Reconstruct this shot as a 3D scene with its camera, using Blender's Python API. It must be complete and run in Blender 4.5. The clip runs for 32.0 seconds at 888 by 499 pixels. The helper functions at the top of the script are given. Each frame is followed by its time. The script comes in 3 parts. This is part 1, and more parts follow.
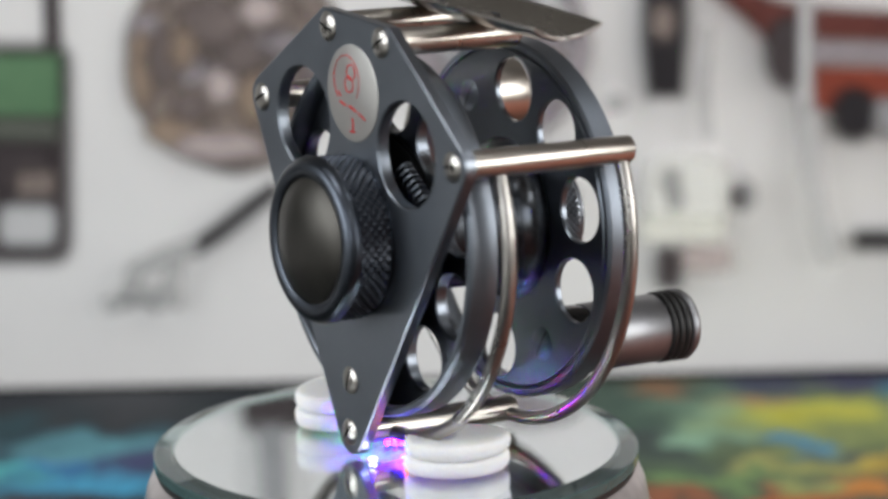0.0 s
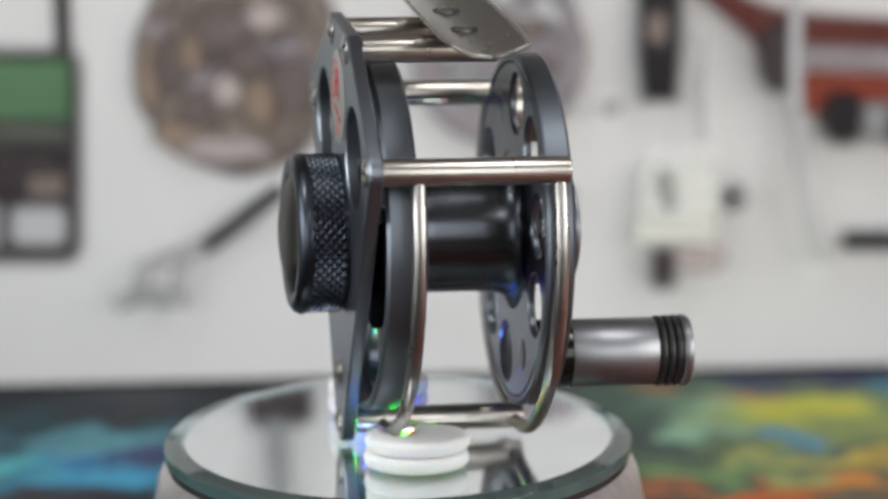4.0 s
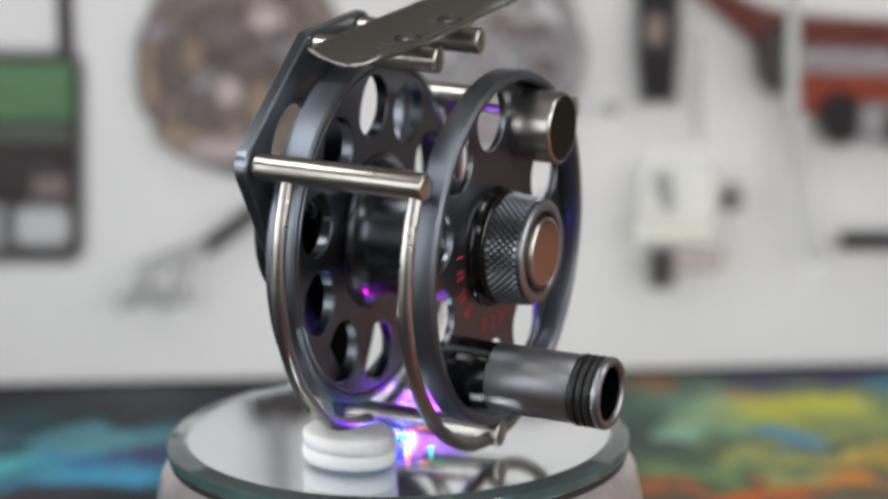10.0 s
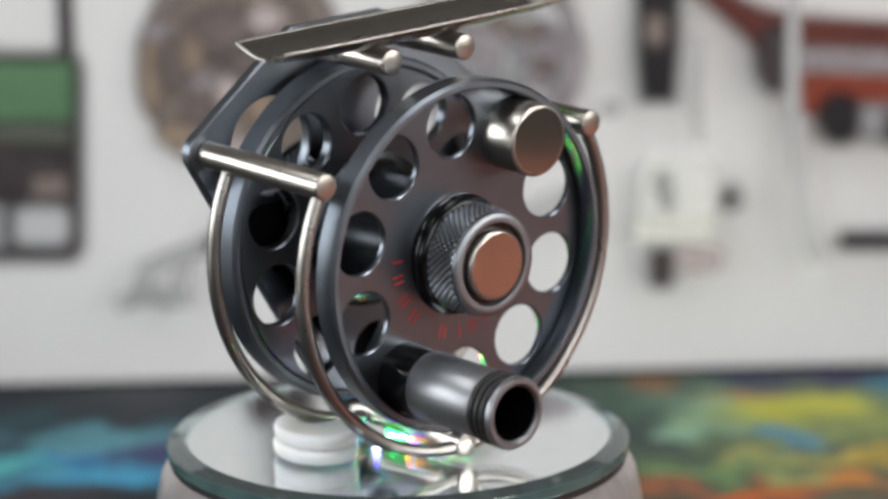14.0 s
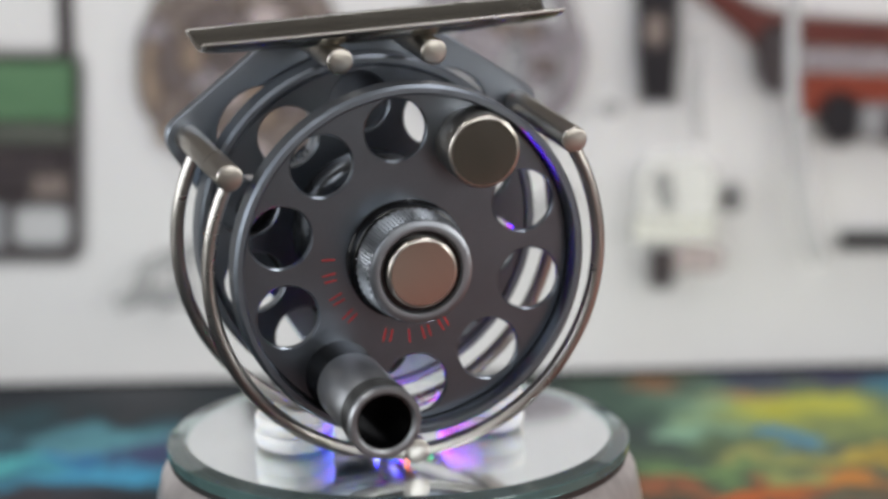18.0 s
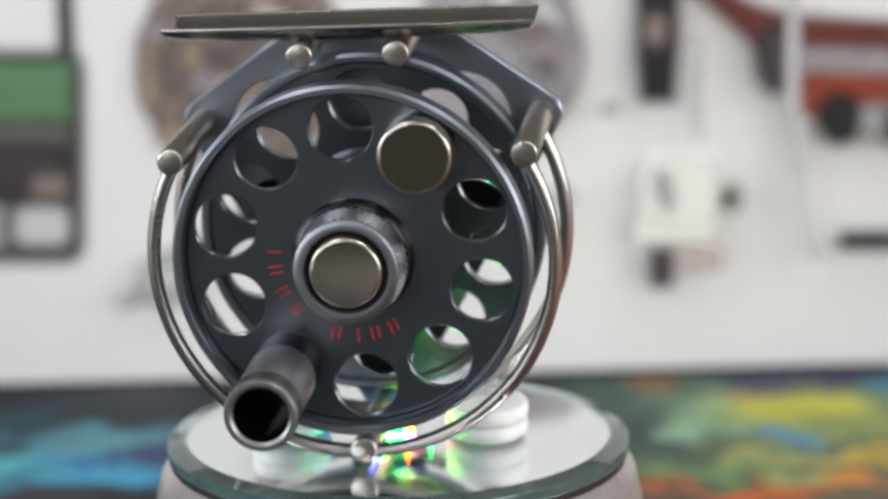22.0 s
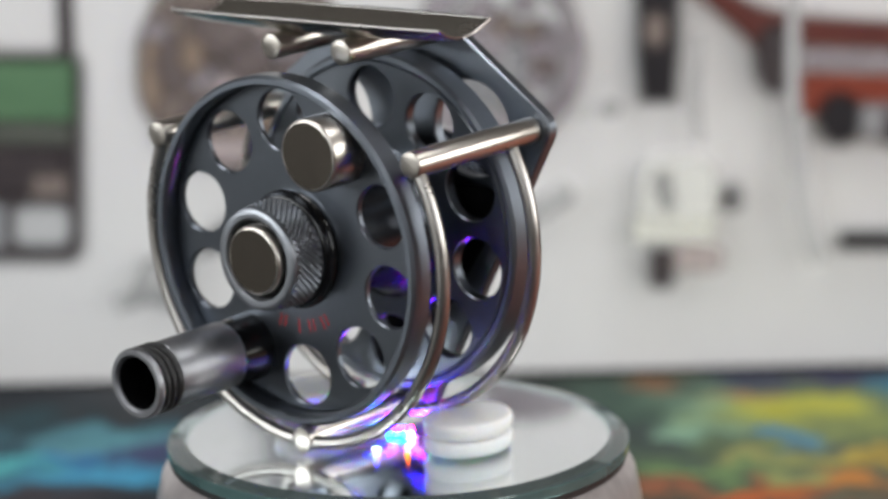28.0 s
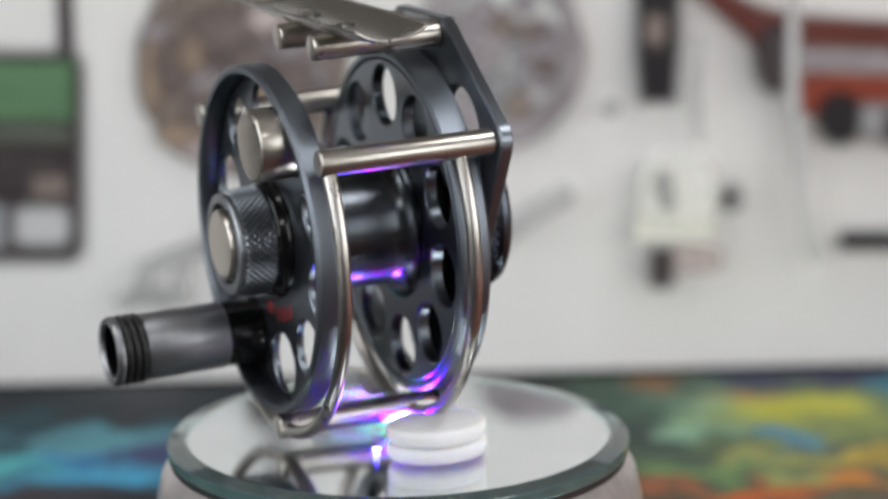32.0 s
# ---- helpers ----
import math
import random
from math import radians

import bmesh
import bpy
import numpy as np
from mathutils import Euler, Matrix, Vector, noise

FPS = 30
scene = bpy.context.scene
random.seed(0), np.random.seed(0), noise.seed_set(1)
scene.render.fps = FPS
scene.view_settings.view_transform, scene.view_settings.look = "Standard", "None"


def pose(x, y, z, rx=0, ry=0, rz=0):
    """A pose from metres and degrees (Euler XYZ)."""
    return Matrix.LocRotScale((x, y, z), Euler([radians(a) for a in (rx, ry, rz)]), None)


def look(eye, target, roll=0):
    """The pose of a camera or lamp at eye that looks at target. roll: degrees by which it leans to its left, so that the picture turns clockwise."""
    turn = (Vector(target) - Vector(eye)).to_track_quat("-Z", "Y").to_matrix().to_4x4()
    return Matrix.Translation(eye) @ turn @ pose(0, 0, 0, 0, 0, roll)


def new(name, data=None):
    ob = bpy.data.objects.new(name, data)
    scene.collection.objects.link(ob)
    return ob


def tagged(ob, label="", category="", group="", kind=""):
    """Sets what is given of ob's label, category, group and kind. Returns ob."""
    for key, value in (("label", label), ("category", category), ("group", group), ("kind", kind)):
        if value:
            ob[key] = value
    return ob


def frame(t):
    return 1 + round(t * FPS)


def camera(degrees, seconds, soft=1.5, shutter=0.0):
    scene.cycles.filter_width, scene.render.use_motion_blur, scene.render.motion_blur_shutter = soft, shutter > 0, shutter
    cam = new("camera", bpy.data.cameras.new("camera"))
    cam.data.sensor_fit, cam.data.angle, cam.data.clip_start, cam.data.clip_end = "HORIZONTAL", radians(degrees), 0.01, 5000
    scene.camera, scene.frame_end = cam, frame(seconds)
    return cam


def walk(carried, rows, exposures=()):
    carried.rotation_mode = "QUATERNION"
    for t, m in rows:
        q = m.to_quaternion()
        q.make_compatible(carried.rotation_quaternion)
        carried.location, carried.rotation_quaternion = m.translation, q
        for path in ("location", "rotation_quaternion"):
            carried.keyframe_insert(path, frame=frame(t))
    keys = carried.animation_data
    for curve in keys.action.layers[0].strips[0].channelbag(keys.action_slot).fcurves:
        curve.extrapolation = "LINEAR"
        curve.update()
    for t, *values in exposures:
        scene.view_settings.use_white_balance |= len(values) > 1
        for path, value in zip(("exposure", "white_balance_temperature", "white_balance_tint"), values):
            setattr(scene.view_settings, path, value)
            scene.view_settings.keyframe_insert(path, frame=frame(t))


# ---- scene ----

# A metal fly reel turns slowly on a mirrored display stand, before a printed board and a painted mat.
# Lengths of the reel are written in millimetres and scaled by MM.
MM = 0.001

# ---- camera ----
cam = camera(16.03, 32.0, soft=3.1)
EYE = Vector((0.0, -0.62926, 0.18846))
AHEAD = Vector((0.015552, 0.972748, -0.231341))


def stand(forward):
    eye = EYE + AHEAD * forward
    return look(eye, eye + AHEAD, -0.807)


walk(cam, [(0, stand(0.0310)), (0.5, stand(0.0314)), (1, stand(0.0330)), (1.5, stand(0.0430)), (2, stand(0.0510)),
           (2.5, stand(0.0411)), (3, stand(0.0290)), (3.5, stand(0.0157)), (4.5, stand(0.0030)), (5.5, stand(0.0)),
           (32, stand(0.0))],
     exposures=[(0, -0.18), (17, -0.15), (18.5, -0.09), (20, 0.02), (22, 0.08), (24, 0.11), (25.5, 0.04), (27.5, -0.15), (32, -0.18)])
cam.data.dof.use_dof = True
cam.data.dof.focus_distance = 0.612
cam.data.dof.aperture_fstop = 10.3

# turn of the stand, seconds and degrees
TURN = [(0, 121.4), (1, 116.1), (2, 110.7), (3, 105.1), (3.5, 102.2), (5.5, 89.9), (6, 86.9), (7, 81.1), (8, 75.1),
        (9, 68.9), (10, 63.0), (11, 57.3), (12, 51.8), (13, 46.3), (14, 40.8), (14.5, 38.1), (16.5, 25.6), (17, 22.5),
        (18, 16.1), (19, 9.7), (20, 3.4), (21, -2.3), (22, -7.9), (23, -13.9), (24, -19.5), (25, -25.1),
        (25.5, -27.8), (27.5, -39.6), (28, -42.5), (29, -48.7), (30, -55.1), (31, -61.6), (32, -67.9)]

# ---- world, lamps ----
world = bpy.data.worlds.new("world")
scene.world = world
world.use_nodes = True
sky = world.node_tree.nodes.new("ShaderNodeTexSky")
sky.sky_type, sky.sun_disc = "NISHITA", False
sky.sun_elevation, sky.sun_rotation = radians(40), radians(160)
world.node_tree.links.new(sky.outputs[0], world.node_tree.nodes["Background"].inputs[0])
world.node_tree.nodes["Background"].inputs[1].default_value = 0.08


def area(name, m, w, h, watts, colour):
    data = bpy.data.lights.new(name, "AREA")
    data.shape, data.size, data.size_y, data.energy, data.color = "RECTANGLE", w, h, watts, colour
    ob = new(name, data)
    ob.matrix_world = m
    return ob


# Unseen soft lamps, added in front and at the sides; no windows are known.
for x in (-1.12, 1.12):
    area("unseen_fill", look((x, -1.66, 0.58), (x, 0, 0.58)), 1.0, 1.0, 9, (0.97, 0.985, 1.0))
area("unseen_fill", look((-1.82, -0.45, 0.50), (0, -0.45, 0.50)), 1.5, 0.9, 26, (0.96, 0.985, 1.0))
area("unseen_fill", look((1.82, -0.65, 0.50), (0, -0.65, 0.50)), 1.15, 0.9, 22, (1.0, 0.985, 0.96))
# Two unseen fills overhead, added to brighten the pads and upper faces.
for x in (-0.85, 0.85):
    area("unseen_overhead_fill", look((x, -0.30, 1.60), (x * 0.3, -0.05, 0)), 0.5, 0.5, 9, (0.98, 0.99, 1.0))
area("wall_light", look((0.0, -1.72, 1.42), (0, 0, 0.05)), 0.7, 0.22, 6, (1.0, 0.985, 0.96))
scene.view_settings.exposure = 0.0

# ---- materials ----


def nodes_of(name):
    mat = bpy.data.materials.new(name)
    mat.use_nodes = True
    nt = mat.node_tree
    return mat, nt, nt.nodes["Principled BSDF"]


def mapped(nt, scale, stretch=(1, 1, 1)):
    tc = nt.nodes.new("ShaderNodeTexCoord")
    mp = nt.nodes.new("ShaderNodeMapping")
    mp.inputs["Scale"].default_value = [scale * a for a in stretch]
    nt.links.new(tc.outputs["Object"], mp.inputs["Vector"])
    return mp.outputs["Vector"]


def noise_of(nt, vec, scale=1.0, detail=4.0, rough=0.6):
    n = nt.nodes.new("ShaderNodeTexNoise")
    n.inputs["Scale"].default_value, n.inputs["Detail"].default_value = scale, detail
    n.inputs["Roughness"].default_value = rough
    nt.links.new(vec, n.inputs["Vector"])
    return n.outputs["Fac"]


def ramp(nt, fac, stops):
    r = nt.nodes.new("ShaderNodeValToRGB")
    els = r.color_ramp.elements
    while len(els) < len(stops):
        els.new(0.5)
    for el, (pos, col) in zip(els, stops):
        el.position, el.color = pos, (*col, 1) if len(col) == 3 else col
    nt.links.new(fac, r.inputs[0])
    return r.outputs["Color"]


def spread(nt, fac, lo, hi):
    m = nt.nodes.new("ShaderNodeMapRange")
    m.inputs["To Min"].default_value, m.inputs["To Max"].default_value = lo, hi
    nt.links.new(fac, m.inputs["Value"])
    return m.outputs["Result"]


def bump(nt, fac, b, strength, dist):
    n = nt.nodes.new("ShaderNodeBump")
    n.inputs["Strength"].default_value, n.inputs["Distance"].default_value = strength, dist
    nt.links.new(fac, n.inputs["Height"])
    nt.links.new(n.outputs["Normal"], b.inputs["Normal"])


def surface(name, colour, dark=None, rough=0.5, metal=0.0, grain=900, stretch=(1, 1, 1), relief=0.0, spec=0.5, rough_span=0.08):
    """A material with a fine grain and broad stains."""
    mat, nt, b = nodes_of(name)
    dark = dark or tuple(c * 0.82 for c in colour)
    vec = mapped(nt, 1.0, stretch)
    fine = noise_of(nt, vec, grain, 3)
    broad = noise_of(nt, vec, grain / 14, 4)
    mix = nt.nodes.new("ShaderNodeMath")
    mix.operation = "MULTIPLY"
    nt.links.new(fine, mix.inputs[0])
    nt.links.new(broad, mix.inputs[1])
    nt.links.new(ramp(nt, mix.outputs[0], [(0.12, dark), (0.42, colour)]), b.inputs["Base Color"])
    nt.links.new(spread(nt, broad, rough - rough_span, rough + rough_span), b.inputs["Roughness"])
    b.inputs["Metallic"].default_value = metal
    b.inputs["Specular IOR Level"].default_value = spec
    if relief:
        bump(nt, fine, b, relief, 0.0002)
    return mat


GUNMETAL = surface("anodised_gunmetal", (0.20, 0.22, 0.253), (0.18, 0.20, 0.23), 0.29, 1.0, 2600, relief=0.008, rough_span=0.03)
RIM = surface("satin_rim", (0.20, 0.22, 0.253), (0.175, 0.195, 0.225), 0.40, 1.0, 2600, relief=0.008, rough_span=0.03)
GUNMETAL_DARK = surface("anodised_dark", (0.085, 0.095, 0.115), (0.06, 0.07, 0.085), 0.33, 1.0, 2600, relief=0.03)
PLATE = surface("anodised_plate", (0.27, 0.298, 0.337), (0.245, 0.27, 0.308), 0.34, 1.0, 2600, relief=0.008, rough_span=0.03)
MATT = surface("matt_black", (0.006, 0.006, 0.007), (0.004, 0.004, 0.004), 0.7, 0.0, 1500, spec=0.08)
DRUM = surface("anodised_drum", (0.098, 0.106, 0.120), (0.085, 0.093, 0.105), 0.25, 1.0, 2000, rough_span=0.03)
KNURL = surface("knurled_gunmetal", (0.225, 0.24, 0.265), (0.175, 0.187, 0.206), 0.37, 1.0, 2600, relief=0.03)
KNOB = surface("knurled_dark", (0.085, 0.095, 0.115), (0.06, 0.068, 0.085), 0.36, 1.0, 2600)
NICKEL = surface("brushed_nickel", (0.56, 0.525, 0.475), (0.515, 0.48, 0.435), 0.28, 1.0, 1500, (1, 3, 1), rough_span=0.02)
NICKEL_FOOT = surface("scuffed_nickel", (0.45, 0.432, 0.392), (0.385, 0.37, 0.335), 0.25, 1.0, 900, (1, 2.2, 1), relief=0.03, rough_span=0.09)
NICKEL_FACE = surface("turned_nickel", (0.50, 0.455, 0.40), (0.455, 0.415, 0.365), 0.085, 1.0, 1500, (1, 3, 1), relief=0.004, rough_span=0.025)
NICKEL_WIRE = surface("polished_wire", (0.46, 0.437, 0.407), (0.415, 0.395, 0.37), 0.28, 1.0, 1200, rough_span=0.03)
STEEL = surface("handle_steel", (0.335, 0.34, 0.355), (0.295, 0.30, 0.315), 0.41, 1.0, 1800, (1, 3, 1), relief=0.006, rough_span=0.03)
SATIN = surface("satin_gunmetal", (0.31, 0.325, 0.35), (0.27, 0.283, 0.305), 0.40, 1.0, 2400, relief=0.02, rough_span=0.04)
BLACK = surface("black_anodised", (0.005, 0.005, 0.006), (0.003, 0.003, 0.003), 0.16, 0.0, 1500, spec=0.4, rough_span=0.03)
RUBBER = surface("black_rubber", (0.02, 0.02, 0.02), (0.012, 0.012, 0.012), 0.42, 0.0, 1800, relief=0.1)
LENS = surface("smoked_dome", (0.065, 0.062, 0.055), (0.05, 0.047, 0.042), 0.36, 0.85, 1800)
FELT = surface("white_felt", (0.95, 0.945, 0.92), (0.87, 0.865, 0.84), 0.85, 0.0, 1600, relief=0.5, spec=0.2)
felt_shader = next(n for n in FELT.node_tree.nodes if n.type == 'BSDF_PRINCIPLED')
felt_shader.inputs['Subsurface Weight'].default_value = 0.8
felt_shader.inputs['Subsurface Radius'].default_value = (1.0, 0.9, 0.75)
felt_shader.inputs['Subsurface Scale'].default_value = 0.005
RED = surface("red_enamel", (0.60, 0.02, 0.025), (0.42, 0.012, 0.016), 0.5, 0.0, 2500)
BADGE = surface("silver_badge", (0.46, 0.45, 0.43), (0.40, 0.39, 0.375), 0.42, 0.8, 2500)
CASE = surface("stand_case", (0.66, 0.61, 0.60), (0.50, 0.46, 0.455), 0.34, 0.7, 420, (1, 1, 0.15), relief=0.05)
# Tones of the unseen walls, ceiling and table are set for the metal's reflections.
WALL = surface("wall_paint", (0.27, 0.205, 0.17), (0.22, 0.165, 0.137), 0.8, 0.0, 60, relief=0.2)
WALL_DARK = surface("unseen_wall_dark", (0.060, 0.056, 0.046), (0.045, 0.042, 0.035), 0.8, 0.0, 60, relief=0.2)
WALL_GREY = surface("unseen_wall_grey", (0.135, 0.125, 0.115), (0.11, 0.10, 0.093), 0.8, 0.0, 60, relief=0.2)
CEILING = surface("ceiling_paint", (0.26, 0.25, 0.24), (0.22, 0.21, 0.20), 0.85, 0.0, 60)
FLOOR = surface("floor_boards", (0.22, 0.13, 0.075), (0.13, 0.075, 0.04), 0.5, 0.0, 22, (0.3, 3, 1))
TABLE = surface("table_wood", (0.052, 0.046, 0.038), (0.036, 0.032, 0.026), 0.88, 0.0, 120, (0.3, 4, 1), spec=0.08)

mat, nt, b = nodes_of("mirror_silver")
b.inputs["Metallic"].default_value = 1.0
vec = mapped(nt, 1.0)
smear = noise_of(nt, vec, 60, 5)
nt.links.new(ramp(nt, smear, [(0.3, (0.86, 0.89, 0.90)), (0.7, (0.92, 0.95, 0.96))]), b.inputs["Base Color"])
nt.links.new(spread(nt, smear, 0.0, 0.045), b.inputs["Roughness"])
MIRROR = mat

mat, nt, b = nodes_of("green_glass")
vec = mapped(nt, 1.0)
nt.links.new(ramp(nt, noise_of(nt, vec, 90, 3), [(0.3, (0.075, 0.14, 0.138)), (0.7, (0.13, 0.22, 0.212))]), b.inputs["Base Color"])
b.inputs["Transmission Weight"].default_value = 0.4
b.inputs["Roughness"].default_value = 0.10
b.inputs["IOR"].default_value = 1.5
GLASS = mat

mat, nt, b = nodes_of("clear_glass")
vec = mapped(nt, 1.0)
nt.links.new(ramp(nt, noise_of(nt, vec, 70, 4), [(0.3, (0.965, 0.985, 0.985)), (0.7, (0.985, 0.995, 0.995))]), b.inputs["Base Color"])
b.inputs["Transmission Weight"].default_value = 1.0
b.inputs["Roughness"].default_value = 0.0
b.inputs["IOR"].default_value = 1.5
CLEAR = mat

mat, nt, b = nodes_of("tinted_glass")
vec = mapped(nt, 1.0)
nt.links.new(ramp(nt, noise_of(nt, vec, 70, 4), [(0.3, (0.42, 0.56, 0.55)), (0.7, (0.55, 0.70, 0.68))]), b.inputs["Base Color"])
b.inputs["Transmission Weight"].default_value = 0.86
b.inputs["Roughness"].default_value = 0.02
b.inputs["IOR"].default_value = 1.5
TINTED = mat


def glow(name, colour, strength):
    mat, nt, b = nodes_of(name)
    b.inputs["Base Color"].default_value = (*colour, 1)
    b.inputs["Emission Color"].default_value = (*colour, 1)
    b.inputs["Emission Strength"].default_value = strength
    mat.cycles.emission_sampling = "FRONT"
    return mat


# ---- mesh helpers ----


def finish(name, bm, material, smooth=40):
    bmesh.ops.recalc_face_normals(bm, faces=bm.faces)
    me = bpy.data.meshes.new(name)
    bm.to_mesh(me)
    bm.free()
    me.materials.append(material)
    if smooth:
        me.polygons.foreach_set("use_smooth", [True] * len(me.polygons))
        me.set_sharp_from_angle(angle=radians(smooth))
    return me


def part(name, bm, material, parent, label="", smooth=40):
    ob = new(name, finish(name, bm, material, smooth))
    ob.parent = parent
    if label:
        tagged(ob, label)
    return ob


def thing(name, label, category, group="", kind=""):
    return tagged(new(name), label, category, group, kind)


def whole(name, bm, material, label, category, group="", kind="", smooth=40):
    return tagged(new(name, finish(name, bm, material, smooth)), label, category, group, kind)


def box(bm, lo, hi, bevel=0.0):
    lo, hi = Vector(lo), Vector(hi)
    m = Matrix.Translation((lo + hi) / 2) @ Matrix.Diagonal((*(hi - lo), 1))
    made = bmesh.ops.create_cube(bm, size=1, matrix=m)
    if bevel:
        edges = list({e for v in made["verts"] for e in v.link_edges})
        bmesh.ops.bevel(bm, geom=edges, offset=bevel, segments=2, affect="EDGES", profile=0.5)
    return bm


def lathe(bm, profile, centre=(0, 0), n=72, upright=False, closed=True):
    """Turns a closed profile of (radius, along) millimetres. Along is the reel's axle (-y), or z when upright."""
    rings = []
    for r, w in profile:
        ring = []
        for i in range(n if r > 1e-6 else 1):
            a = 2 * math.pi * i / n
            c, s = r * math.cos(a), r * math.sin(a)
            p = (centre[0] + c, centre[1] + s, w) if upright else (centre[0] + c, -w, centre[1] + s)
            ring.append(bm.verts.new(Vector(p) * MM))
        rings.append(ring)
    pairs = list(zip(rings, rings[1:] + rings[:1])) if closed else list(zip(rings, rings[1:]))
    for p, q in pairs:
        for i in range(n):
            j = (i + 1) % n
            quad = [p[i % len(p)], p[j % len(p)], q[j % len(q)], q[i % len(q)]]
            quad = list(dict.fromkeys(quad))
            if len(quad) > 2:
                bm.faces.new(quad)
    return bm


def rod(r, w0, w1, c=0.35):
    """Profile of a pin with chamfered ends."""
    return [(0, w0), (r - c, w0), (r, w0 + c), (r, w1 - 0.35), (r - 0.1, w1 - 0.14), (r - 0.3, w1 - 0.02), (r - 0.36, w1), (0, w1)]


def tube(bm, pts, r, n=14):
    """A round wire along points in millimetres."""
    pts = [Vector(p) for p in pts]
    rings = []
    for k, p in enumerate(pts):
        d = (pts[min(k + 1, len(pts) - 1)] - pts[max(k - 1, 0)]).normalized()
        side = d.cross(Vector((0, 1, 0)))
        side = side.normalized() if side.length > 1e-4 else Vector((1, 0, 0))
        up = side.cross(d).normalized()
        rings.append([bm.verts.new((p + r * (math.cos(2 * math.pi * i / n) * side + math.sin(2 * math.pi * i / n) * up)) * MM) for i in range(n)])
    for p, q in zip(rings, rings[1:]):
        for i in range(n):
            bm.faces.new((p[i], p[(i + 1) % n], q[(i + 1) % n], q[i]))
    bm.faces.new(rings[0]), bm.faces.new(rings[-1])
    return bm


def ring_points(u, v, r, n=48):
    return [(u + r * math.cos(2 * math.pi * i / n), v + r * math.sin(2 * math.pi * i / n)) for i in range(n)]


def hull_points(anchors, r, n=12):
    """A rounded outline, counter-clockwise, round anchor points given in that order."""
    out = []
    count = len(anchors)
    for i, (u, v) in enumerate(anchors):
        pu, pv = anchors[i - 1]
        qu, qv = anchors[(i + 1) % count]
        a0 = math.atan2(v - pv, u - pu) - math.pi / 2
        a1 = math.atan2(qv - v, qu - u) - math.pi / 2
        while a1 < a0:
            a1 += 2 * math.pi
        out += [(u + r * math.cos(a0 + (a1 - a0) * k / n), v + r * math.sin(a0 + (a1 - a0) * k / n)) for k in range(n + 1)]
    return out


def plate(bm, outlines, w0, w1, c=0.4):
    """A plate with chamfered edges. outlines: functions of an inward offset that give the edge, first the rim, then the holes."""
    def level(w, off):
        return [[bm.verts.new(Vector((u, -w, v)) * MM) for u, v in f(off)] for f in outlines]
    rows = [level(w0, c), level(w0 + c, 0), level(w1 - c, 0), level(w1, c)]
    for lo, hi in zip(rows, rows[1:]):
        for p, q in zip(lo, hi):
            for i in range(len(p)):
                j = (i + 1) % len(p)
                bm.faces.new((p[i], p[j], q[j], q[i]))
    for row in (rows[0], rows[-1]):
        edges = []
        for loop in row:
            edges += [bm.edges.get((loop[i], loop[(i + 1) % len(loop)])) for i in range(len(loop))]
        bmesh.ops.triangle_fill(bm, use_beauty=True, edges=edges)
    return bm


def knurl(bm, r, w0, w1, n, rows, depth, centre=(0, 0), taper=0.0):
    """A sleeve of small diamond points."""
    rings = []
    for j in range(rows + 1):
        ring = []
        for i in range(n):
            a = 2 * math.pi * i / n
            rr = r - taper * j / rows - (depth if (i + j) % 2 else 0)
            if j in (0, rows):
                rr = r - taper * j / rows - depth
            ring.append(bm.verts.new(Vector((centre[0] + rr * math.cos(a), -(w0 + (w1 - w0) * j / rows), centre[1] + rr * math.sin(a))) * MM))
        rings.append(ring)
    for p, q in zip(rings, rings[1:]):
        for i in range(n):
            k = (i + 1) % n
            if (i + rings.index(p)) % 2:
                bm.faces.new((p[i], p[k], q[k])), bm.faces.new((p[i], q[k], q[i]))
            else:
                bm.faces.new((p[i], p[k], q[i])), bm.faces.new((p[k], q[k], q[i]))
    bm.faces.new(rings[0]), bm.faces.new(rings[-1])
    return bm


def fresh():
    return bmesh.new()


# ---- room ----
TOP = -0.060   # table top


